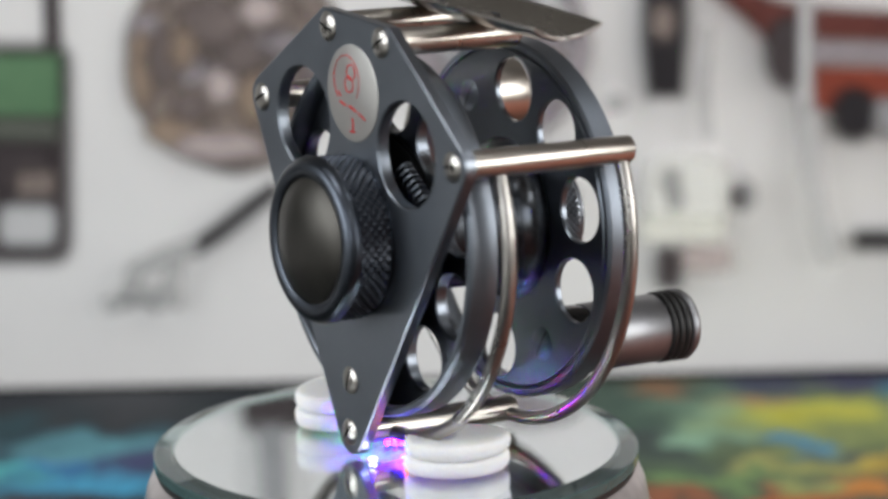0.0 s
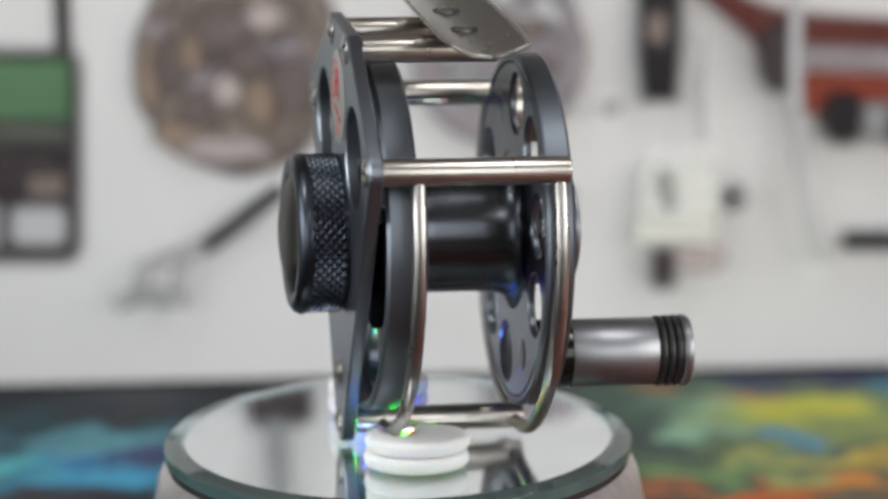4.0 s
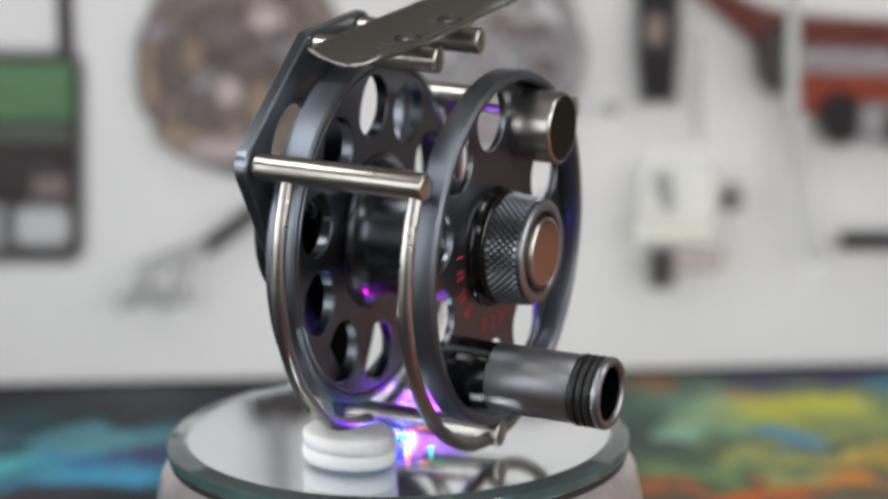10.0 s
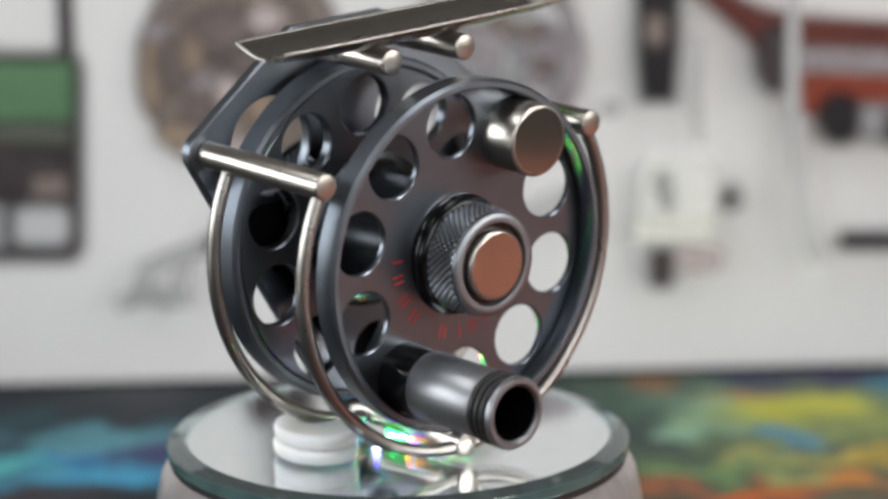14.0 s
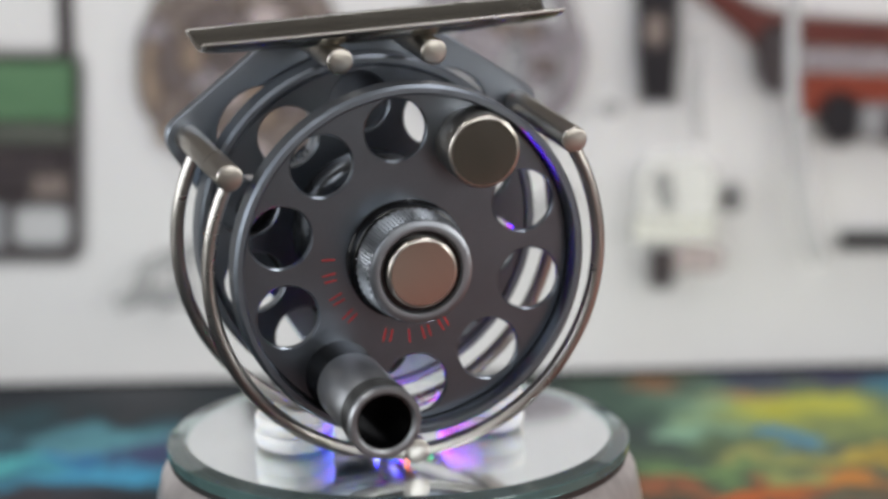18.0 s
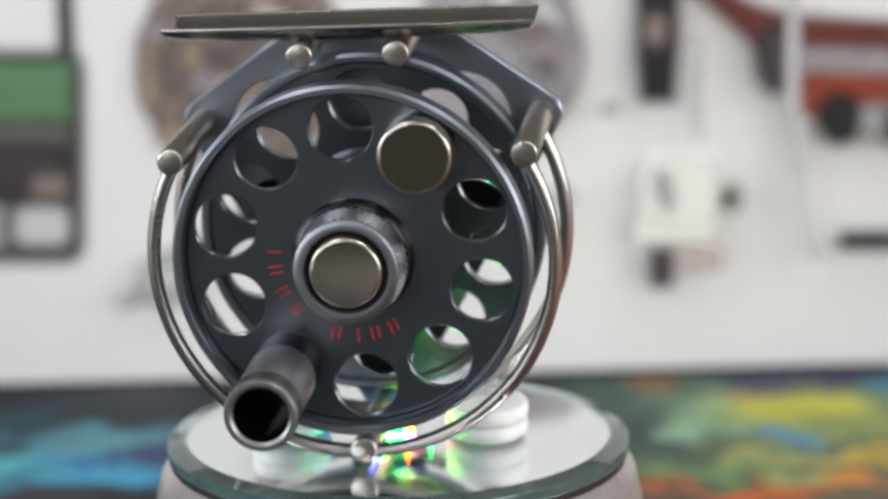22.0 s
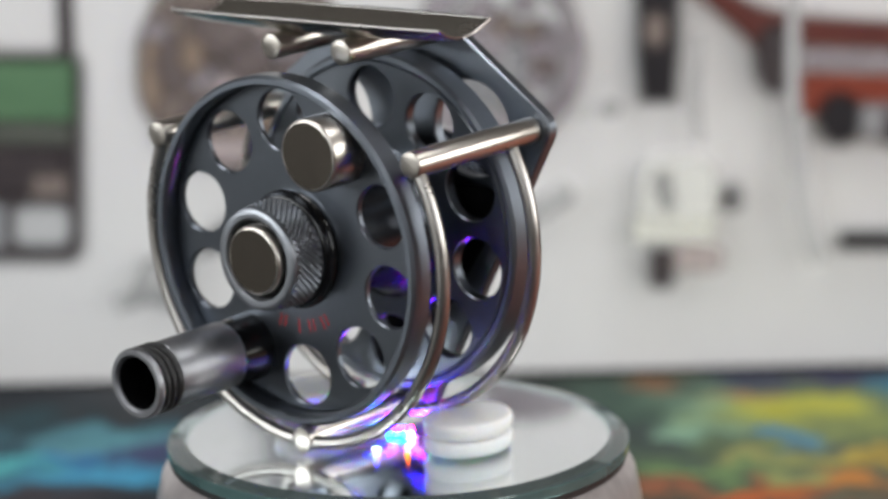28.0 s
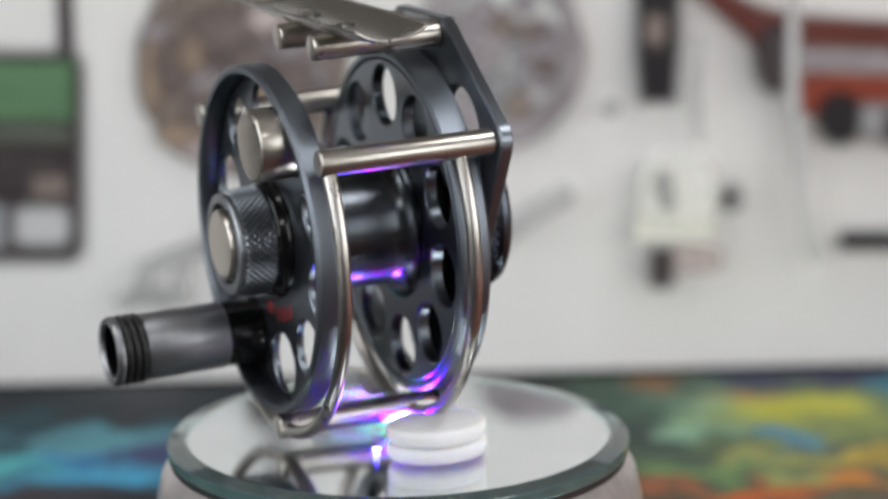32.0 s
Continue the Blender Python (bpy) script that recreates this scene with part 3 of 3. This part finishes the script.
# ---- lights in the middle of the stand ----
# Smaller dots in each row are glass reflections of the first light, built glowing.
LIGHT_DOTS = [((0.40, 0.42, 1.0), -4.5, -12.0, 0.8, 24), ((0.05, 0.05, 1.0), -4.5, -14.4, 0.50, 20), ((0.03, 0.025, 1.0), -4.5, -16.5, 0.42, 14),
        ((0.02, 0.015, 1.0), -4.5, -18.4, 0.34, 9),
        ((1.0, 0.34, 0.02), 1.9, -11.3, 0.75, 9), ((1.0, 0.24, 0.008), 1.9, -13.4, 0.48, 7), ((1.0, 0.18, 0.006), 1.9, -15.4, 0.40, 5),
        ((1.0, 0.13, 0.004), 1.9, -17.2, 0.34, 4), ((1.0, 0.09, 0.003), 1.9, -18.9, 0.28, 3), ((0.01, 0.9, 0.25), 6.6, -11.4, 0.5, 5), ((0.01, 0.8, 0.2), 6.6, -13.6, 0.34, 2.5), ((0.55, 0.12, 1.0), 3.1, -4.2, 0.9, 12)]


def build_light_dots():
    for col, x, y, r, power in LIGHT_DOTS:
        light_dot = thing("light_dot", "glowing dot for a light in the mirror and its reflections", "light", "lights in the mirror")
        light_dot.location = (x * MM, y * MM, 0.00002)
        prof = [(r, 0), (r, 0.08), (r * 0.85, 0.2), (r * 0.45, 0.28), (0, 0.3), (0, 0)]
        part("lens", lathe(fresh(), prof, n=20, upright=True), glow("light_dot_glow", col, power), light_dot, "glowing lens")


# rows of beads round the roller: colour, colour of the end bead, strength
STRIPS = [((0.012, 0.0006, 1.0), (0.9, 0.0008, 0.06), 2.0), ((0.004, 0.0006, 1.0), (0.6, 0.0008, 0.4), 1.6), ((0.001, 0.002, 1.0), (0.001, 0.01, 1.0), 1.2),
          ((0.0008, 0.16, 0.60), (0.0008, 0.6, 0.08), 0.8), ((0.0006, 0.85, 0.03), (1.0, 0.04, 0.001), 1.0), ((0.0006, 0.9, 0.012), (1.0, 0.016, 0.001), 1.0),
          ((0.002, 0.85, 0.02), (1.0, 0.02, 0.001), 0.9), ((0.04, 0.45, 0.36), (0.3, 0.1, 0.6), 1.0), ((0.30, 0.0008, 0.75), (0.001, 0.8, 0.04), 1.5),
          ((0.05, 0.0008, 1.0), (0.9, 0.001, 0.2), 2.0)]
ROLLER_AT = (0.5, 0.3, -1.1)
# seconds and degrees
ROLLER_TURN = [(0, -51), (5.4, 180), (9.8, 360), (12.7, 415), (14.4, 540), (17.8, 720), (22.7, 900), (26.8, 1080), (29.2, 1125), (30.6, 1245), (31.3, 1290), (32, 1385)]


def build_roller():
    """The lights under the reel change their colour: in their place an added, sunken roller turns its rows of beads up
    one after the other.
    """
    roller = thing("added_light_roller", "added roller of glowing beads in place of a colour-changing light", "light")
    n = len(STRIPS)
    for k, (col, tip, power) in enumerate(STRIPS):
        for x, tone in ((-2.1, col), (-0.7, col), (0.7, col), (2.1, tip)):
            bm = lathe(fresh(), [(0.62, -0.1), (0.6, 0.12), (0.45, 0.36), (0.22, 0.48), (0, 0.5)], (x, 0), 12, upright=True, closed=False)
            m = pose(0, 0, 0, 360 * k / n + (9 if x in (-0.7, 2.1) else -9)) @ Matrix.Translation((0, 0, 1.6 * MM))
            bmesh.ops.transform(bm, matrix=m, verts=bm.verts)
            part("light_bead", bm, glow("bead_glow", tone, ROLLER_POWER * power), roller, "glowing bead")
    bm = fresh()
    lathe(bm, [(0, -2.9), (1.6, -2.9), (1.6, 2.9), (0, 2.9)], n=40)
    bmesh.ops.transform(bm, matrix=pose(0, 0, 0, 0, 0, 90), verts=bm.verts)
    part("core", bm, BLACK, roller, "black core")
    return roller


ROLLER_POWER = 400
roller = build_roller()
build_light_dots()

# ---- the reel ----
ANCHORS = [(-9.6, 39.2), (-35.0, 20.7), (0.0, -39.5), (35.0, 20.7), (9.6, 39.2)]
HOLE_AT, HOLE_R = 26.15, 6.25
PLATE_LEAN = 0.02  # the side plate leans out towards the foot


def circle(u, v, r, sign):
    return lambda off: ring_points(u, v, r - sign * off, 64 if r > 20 else 36)


def screw(reel, u, v, r, w, turn, metal=None):
    """A domed screw; a dark strip across its head gives the shade of a slot."""
    flat = 0.4 if metal else 1.0
    dome = [(0, 0.82), (0.3, 0.80), (0.6, 0.68), (0.85, 0.45), (1.0, 0.15), (1.0, -0.3)]
    s = part("screw", lathe(fresh(), [(k * r, w - h * flat) for k, h in dome] + [(0, w + 0.3)], (u, v), 32), metal or NICKEL_WIRE, reel, "dark slotted screw" if metal else "slotted nickel screw")
    bm = fresh()
    rails = []
    for side in (-0.26, 0.26):
        line = []
        for k in (-0.92, -0.6, -0.3, 0, 0.3, 0.6, 0.92):
            h = np.interp(abs(k), [a for a, _ in dome[:5]], [b for _, b in dome[:5]])
            line.append(bm.verts.new(Vector((k * r, h * flat + 0.04, side)) * MM))
        rails.append(line)
    for i in range(6):
        bm.faces.new((rails[0][i], rails[0][i + 1], rails[1][i + 1], rails[1][i]))
    bmesh.ops.transform(bm, matrix=Matrix.Translation(Vector((u, -w, v)) * MM) @ pose(0, 0, 0, 0, turn, 0), verts=bm.verts)
    part("slot_shade", bm, GUNMETAL_DARK if metal else BLACK, s, "dark strip for the slot's shade", smooth=0)


def flange(reel, w0, w1, web0, web1, skip, label, phase):
    f = part("flange", lathe(fresh(), [(33.6, w0 + 0.6), (34.1, w0), (35.1, w0), (35.7, w0 + 0.6), (35.7, w1 - 0.6), (35.1, w1), (34.1, w1), (33.6, w1 - 0.6)], n=128),
             RIM, reel, label)
    holes = [circle(0, 0, 33.65, 1)]
    for k in range(10):
        if k in skip:
            continue
        a = radians(phase + 36 * k)
        holes.append(circle(HOLE_AT * math.cos(a), HOLE_AT * math.sin(a), HOLE_R, -1))
    part("web", plate(fresh(), holes, web0, web1, 0.3), GUNMETAL, f)
    return f


def build_reel():
    reel = thing("fly_reel", "gunmetal and nickel fly reel with pierced spool on white pads", "fly reel")
    # side plate
    outlines = [lambda off: [(u, min(v, 42.5 - off)) for u, v in hull_points(ANCHORS, 4.4 - off)], circle(18.9, 19.6, 10.0, -1), circle(-18.9, 19.6, 10.0, -1)]
    side = part("side_plate", plate(fresh(), outlines, -17.9, -15.2, 0.32), PLATE, reel, "kite-shaped gunmetal plate")
    # A black sheet puts the shade inside the plate's lower half into colour.
    low = [(22.0, 4.0), (-22.0, 4.0), (0.0, -27.0)]
    shade_sheet = part("shade_sheet", plate(fresh(), [lambda off: hull_points(low, 4.0 - off)], -15.19, -14.9, 0.1), MATT, side, "black sheet for the shade inside the plate")
    badge = part("badge", lathe(fresh(), [(0, -17.8), (9.3, -17.8), (9.3, -18.05), (9.0, -18.15), (0, -18.15)], (0, 27.9), 56), BADGE, side, "round silver badge")
    leaning = [side, shade_sheet, badge]
    for pts, w in (([(2.2 + 4.6 * math.cos(radians(a)), 30.0 + 4.8 * math.sin(radians(a))) for a in range(-50, 215, 12)], 0.24),
                   (ring_points(0.6, 31.8, 1.5, 20) + [(2.1, 31.8)], 0.32), (ring_points(1.2, 29.4, 1.5, 20) + [(2.7, 29.4)], 0.32),
                   ([(4.6, 25.6), (3.6, 25.4), (2.2, 25.0)], 0.4), ([(0.9, 25.2), (-1.6, 24.6)], 0.5), ([(-2.4, 24.4), (-5.0, 23.6)], 0.4),
                   ([(-0.2, 23.2), (-0.6, 20.6)], 0.4), ([(-1.4, 20.6), (0.6, 20.4)], 0.35), ([(5.0, 27.4), (4.2, 26.6)], 0.4)):
        leaning.append(part("emblem_line", tube(fresh(), [(u, 18.16, v) for u, v in pts], w * 0.5, 6), RED, side, "red engraved line"))
    for ob in leaning:
        for v in ob.data.vertices:
            v.co.y += PLATE_LEAN * v.co.z
    for u, v, r, tilt in ((-9.6, 39.2, 2.9, 35), (9.6, 39.2, 2.9, -12), (-35, 20.7, 2.8, 10), (35, 20.7, 2.8, 30), (0, -39.4, 2.6, 55), (0, -28.9, 2.7, 75)):
        screw(reel, u, v, r, -17.9 - PLATE_LEAN * v, tilt)
    # drag knob
    knob = part("drag_knob", knurl(fresh(), 16.0, -25.3, -18.05, 100, 8, 0.58), KNOB, reel, "dark knurled drag knob", smooth=0)
    part("knob_collar", lathe(fresh(), [(12.0, -25.4), (16.1, -25.31), (16.2, -26.0), (15.6, -27.2), (14.6, -27.9), (13.2, -28.0), (12.2, -27.6), (12.0, -27.0)], n=96), GUNMETAL_DARK, knob, "polished dark ring")
    part("knob_dome", lathe(fresh(), [(0, -25.0), (12.5, -25.0), (12.5, -27.1), (11.0, -28.0), (8.5, -28.9), (5.0, -29.6), (2.0, -29.85), (0, -29.9)], n=72), LENS, knob, "smoked dome")
    part("knob_base", lathe(fresh(), [(0, -18.06), (15.0, -18.06), (15.0, -17.92), (0, -17.92)], n=64), BLACK, knob)
    # pillars
    for u, v, w in ((-35, 20.7, 21.0), (35, 20.7, 21.0), (0, -39.5, 20.8), (-9.6, 39.2, 11.5), (9.6, 39.2, 11.5)):
        part("pillar", lathe(fresh(), rod(2.65, -15.15 - PLATE_LEAN * v, w), (u, v), 40), NICKEL, reel, "nickel pillar")
    # wire guards
    for w in (-8.4, 19.0):
        a0, a1 = 180 - math.degrees(math.atan2(20.7, 35)) + 3.2, 360 + math.degrees(math.atan2(20.7, 35)) - 3.2
        pts = []
        for k in range(65):
            a = a0 + (a1 - a0) * k / 64
            rr = 40.05
            pts.append((rr * math.cos(radians(a)), -w, rr * math.sin(radians(a))))
        part("wire_guard", tube(fresh(), pts, 1.4), NICKEL_WIRE, reel, "curved nickel wire guard")
    # spool
    flange(reel, -13.9, -7.5, -10.2, -7.6, (), "pierced front flange", 56.0)
    back = flange(reel, 17.2, 22.7, 17.25, 18.75, (0, 5), "pierced handle flange", 56.3)
    part("drum", lathe(fresh(), [(0, -7.58), (16.2, -7.58), (14.9, -7.3), (13.7, -6.4), (12.9, -4.9), (12.5, -3.0), (12.4, 0), (12.4, 9), (12.5, 12.2), (12.9, 14.4), (13.7, 16.0), (14.9, 16.95), (16.2, 17.23), (0, 17.23)], n=72), DRUM, reel, "dark polished spool drum")
    part("spool_boss", lathe(fresh(), [(0, -15.1), (13.0, -15.1), (13.0, -10.52), (0, -10.52)], n=48), MATT, reel, "black spool boss")
    # Black disc, added for the shade between front flange and side plate.
    part("shade_disc", lathe(fresh(), [(13.1, -11.2), (19.4, -11.2), (19.4, -10.22), (13.1, -10.22)], n=64), MATT, reel, "black disc for the shade behind the flange")
    a, b = Vector((-9.4, 12.8, 14.6)), Vector((-19.2, 12.8, 8.4))
    across, along = (b - a).cross(Vector((0, 1, 0))).normalized(), b - a
    coil = [a + along * k / 240 + 2.1 * (across * math.cos(k * math.pi / 15) + Vector((0, 0.6, 0)) * math.sin(k * math.pi / 15)) for k in range(241)]
    part("click_spring", tube(fresh(), coil, 0.36, 8), GUNMETAL, reel, "small coiled click spring")
    # lettering as plain red bars, on the handle flange
    for ang in (177, 188, 205, 221, 254, 272.5, 283, 297):
        a = radians(ang)
        bm = fresh()
        box(bm, (-0.0014, -0.00006, -0.0009), (0.0014, 0.00004, -0.00055), 0.00005)
        if ang not in (177, 272.5):
            box(bm, (-0.0014, -0.00006, 0.00045), (0.0012, 0.00004, 0.0008), 0.00005)
        bmesh.ops.transform(bm, matrix=Matrix.Translation(Vector((15.9 * math.cos(a), -18.79, 15.9 * math.sin(a))) * MM) @ pose(0, 0, 0, 0, -ang, 0), verts=bm.verts)
        part("engraved_mark", bm, RED, back, "red engraved mark", smooth=0)
    for u, v in ((-14.6, -22.1), (14.3, 22.0)):
        screw(reel, u, v, 3.3, 17.25, 62, GUNMETAL)
    # spool nut
    nut = part("spool_nut", knurl(fresh(), 11.4, 21.6, 28.4, 96, 9, 0.62, taper=0.5), KNURL, reel, "dark knurled nut", smooth=0)
    part("nut_seat", lathe(fresh(), [(0, 18.76), (12.2, 18.76), (12.2, 19.2), (11.7, 19.7), (11.5, 21.2), (11.0, 21.59), (0, 21.59)], n=64), BLACK, nut, "black collar")
    part("nut_face", lathe(fresh(), [(8.1, 28.41), (10.2, 28.41), (10.45, 28.75), (10.35, 29.25), (10.0, 29.5), (9.2, 29.62), (8.5, 29.55), (8.2, 29.2)], n=64), SATIN, nut, "smooth ring")
    part("nut_groove", lathe(fresh(), [(0, 28.42), (8.3, 28.42), (8.3, 28.6), (0, 28.6)], n=48), BLACK, nut)
    part("nut_cap", lathe(fresh(), [(0, 28.61), (7.1, 28.61), (7.1, 29.7), (6.98, 30.05), (6.7, 30.26), (6.55, 30.28), (0, 30.28)], n=56), NICKEL, nut, "nickel cap")
    part("cap_face", lathe(fresh(), [(0, 30.285), (6.5, 30.285), (6.4, 30.32), (0, 30.32)], n=56), NICKEL_FACE, nut, "flat turned face", smooth=0)
    # counterweight
    weight = part("counterweight", lathe(fresh(), [(0, 18.6), (7.3, 18.6), (7.3, 26.9), (7.15, 27.2), (6.9, 27.37), (6.7, 27.39), (0, 27.39)], (14.3, 22.0), 56), NICKEL, reel, "nickel counterweight")
    part("weight_face", lathe(fresh(), [(0, 27.395), (6.65, 27.395), (6.55, 27.43), (0, 27.43)], (14.3, 22.0), 56), NICKEL_FACE, weight, "flat turned face", smooth=0)
    # handle
    c = (-14.6, -22.1)
    handle = part("handle", lathe(fresh(), [(5.5, 26.6), (6.75, 26.6), (6.85, 27.0), (6.85, 43.8), (6.6, 44.1), (5.5, 44.1)], c, 56), STEEL, reel, "tapered steel handle")
    part("handle_seat", lathe(fresh(), [(0, 18.6), (7.0, 18.6), (6.8, 24), (6.6, 26.6), (0, 26.6)], c, 48), BLACK, handle, "black handle seat")
    part("handle_core", lathe(fresh(), [(0, 36), (5.45, 36), (5.45, 50.2), (5.2, 50.2), (5.2, 37.0), (0, 37.0)], c, 40), BLACK, handle)
    part("handle_neck", lathe(fresh(), [(5.46, 44.1), (6.2, 44.1), (6.2, 49.2), (5.46, 49.2)], c, 48), BLACK, handle)
    for w in (45.0, 46.6, 48.2):
        ring = [(6.35 + 0.82 * math.cos(radians(a)), w + 0.80 * math.sin(radians(a))) for a in range(0, 360, 30)]
        part("o_ring", lathe(fresh(), ring, c, 48), RUBBER, handle, "black rubber ring")
    part("end_ring", lathe(fresh(), [(5.46, 49.2), (6.9, 49.2), (7.2, 49.6), (7.2, 50.4), (6.8, 51.0), (6.0, 51.0), (5.46, 50.5)], c, 56), STEEL, handle, "bright end ring")
    # foot: a shallow trough along the top
    bm = fresh()
    n, m = 40, 16
    top, bot = [], []
    for i in range(n + 1):
        s = -1 + 2 * i / n
        u = 36.6 * s
        half = 8.3 * (1 - 0.10 * abs(s) ** 4)
        thick = 0.55 + 0.9 * (1 - s * s)
        rt, rb = [], []
        for j in range(m + 1):
            q = -1 + 2 * j / m
            w = 4.6 + half * q
            v = 42.75 + 2.75 * q * q
            end = 0.35 * (abs(s) > 0.97) * (1 - q * q)
            rt.append(bm.verts.new(Vector((u * (1 - 0.02 * (1 - q * q)), -w, v + 0.05 + end)) * MM))
            rb.append(bm.verts.new(Vector((u * (1 - 0.02 * (1 - q * q)), -w, v - thick * (1 - 0.55 * abs(q) ** 3) + end)) * MM))
        top.append(rt), bot.append(rb)
    for i in range(n):
        for j in range(m):
            bm.faces.new((top[i][j], top[i + 1][j], top[i + 1][j + 1], top[i][j + 1]))
            bm.faces.new((bot[i][j], bot[i][j + 1], bot[i + 1][j + 1], bot[i + 1][j]))
        for j in (0, m):
            bm.faces.new((top[i][j], top[i + 1][j], bot[i + 1][j], bot[i][j]))
    for i in (0, n):
        for j in range(m):
            bm.faces.new((top[i][j], top[i][j + 1], bot[i][j + 1], bot[i][j]))
    rim = [[v.co / MM for v in line] for line in ([row[0] for row in top], [row[m] for row in top], top[0], top[n])]
    foot = part("foot", bm, NICKEL_FOOT, reel, "curved nickel reel foot with scuffs", smooth=50)
    for line in rim:
        part("lip", tube(fresh(), [p - Vector((0, 0, 0.3)) for p in line], 0.36, 10), NICKEL_WIRE, foot, "bright rounded lip")
    for u in (-9.6, 9.6):
        ring = [(u + 2.6 * math.cos(radians(a)), -4.6 + 2.6 * math.sin(radians(a)), 42.84 + 2.75 * (2.6 * math.sin(radians(a)) / 8.3) ** 2) for a in range(0, 361, 15)]
        part("rivet_ring", tube(fresh(), ring, 0.17, 8), GUNMETAL_DARK, foot, "dark ring round the rivet")
        part("rivet", lathe(fresh(), [(0, 42.5), (1.5, 42.5), (1.4, 43.1), (0.8, 43.5), (0, 43.6)], (u, -4.6), 20, upright=True), NICKEL_WIRE, foot, "small rivet")
    return reel


reel = build_reel()

# ---- white pads ----
PADS = []


def felt_pad(x, y, h, long, short, turn, k):
    """One oval felt disc of a stack of two; the upper one is dented by the wire that rests on it."""
    prof = [(0, 0), (0.84, 0), (0.93, 0.3), (0.975, 0.8), (0.99, 1.3), (1.0, h * 0.55), (0.995, h - 0.75), (0.975, h - 0.32), (0.94, h - 0.08), (0.88, h)]
    prof += [(q, h + 0.02) for q in (0.78, 0.66, 0.54, 0.42, 0.3, 0.18, 0.07, 0)]
    bm = lathe(fresh(), prof, n=96, upright=True)
    for v in bm.verts:
        a = math.atan2(v.co.y, v.co.x)
        wob = 1 + 0.006 * math.sin(3 * a + x + k) + 0.004 * math.sin(7 * a + 2 * y) + 0.003 * math.sin(17 * a + 5 * k)
        p = Vector((v.co.x * long * wob, v.co.y * short * wob, v.co.z))
        p.rotate(Matrix.Rotation(radians(turn), 3, 'Z'))
        u = p.x / MM + x + 4.87
        if k and p.z > 0.4 * h * MM:
            wire = 42.3 - math.sqrt(40.05 ** 2 - u * u) + 0.035 * u - h
            p.z = min(p.z, max(wire + 0.15 + 0.16 * (p.y / MM + y - 2.5) ** 2, 0.55) * MM)
        v.co = p
    return whole("felt_pad", bm, FELT, "round white felt pad under the reel", "pad", "white pads")


for x, y, h, long, short, turn in ((-22.3, -0.1, 3.3, 10.5, 8.14, 77.1), (18.4, 1.1, 3.6, 10.74, 8.5, 99.8)):
    for k in range(2):
        PADS.append((felt_pad(x, y, h, long, short, turn, k), (x + 0.15 * k, y - 0.2 * k, (h + 0.03) * k + 0.01)))

# ---- movement ----
REEL_AT = pose(-0.00487, -0.0059, 0.0437) @ pose(0, 0, 0, 0, -2.02, 0) @ pose(0, 0, 0, 1.893, 0, 0)


def motions():
    walk(disc, [(t, pose(0, 0, 0, 0, 0, a)) for t, a in TURN])
    walk(reel, [(t, pose(0, 0, 0, 0, 0, a) @ REEL_AT) for t, a in TURN])
    walk(roller, [(t / 2, pose(*[c * MM for c in ROLLER_AT]) @ pose(0, 0, 0, -np.interp(t / 2, *zip(*ROLLER_TURN)))) for t in range(65)])
    for pad, (x, y, z) in PADS:
        walk(pad, [(t, pose(0, 0, 0, 0, 0, a) @ pose(x * MM, y * MM, z * MM)) for t, a in TURN])


motions()
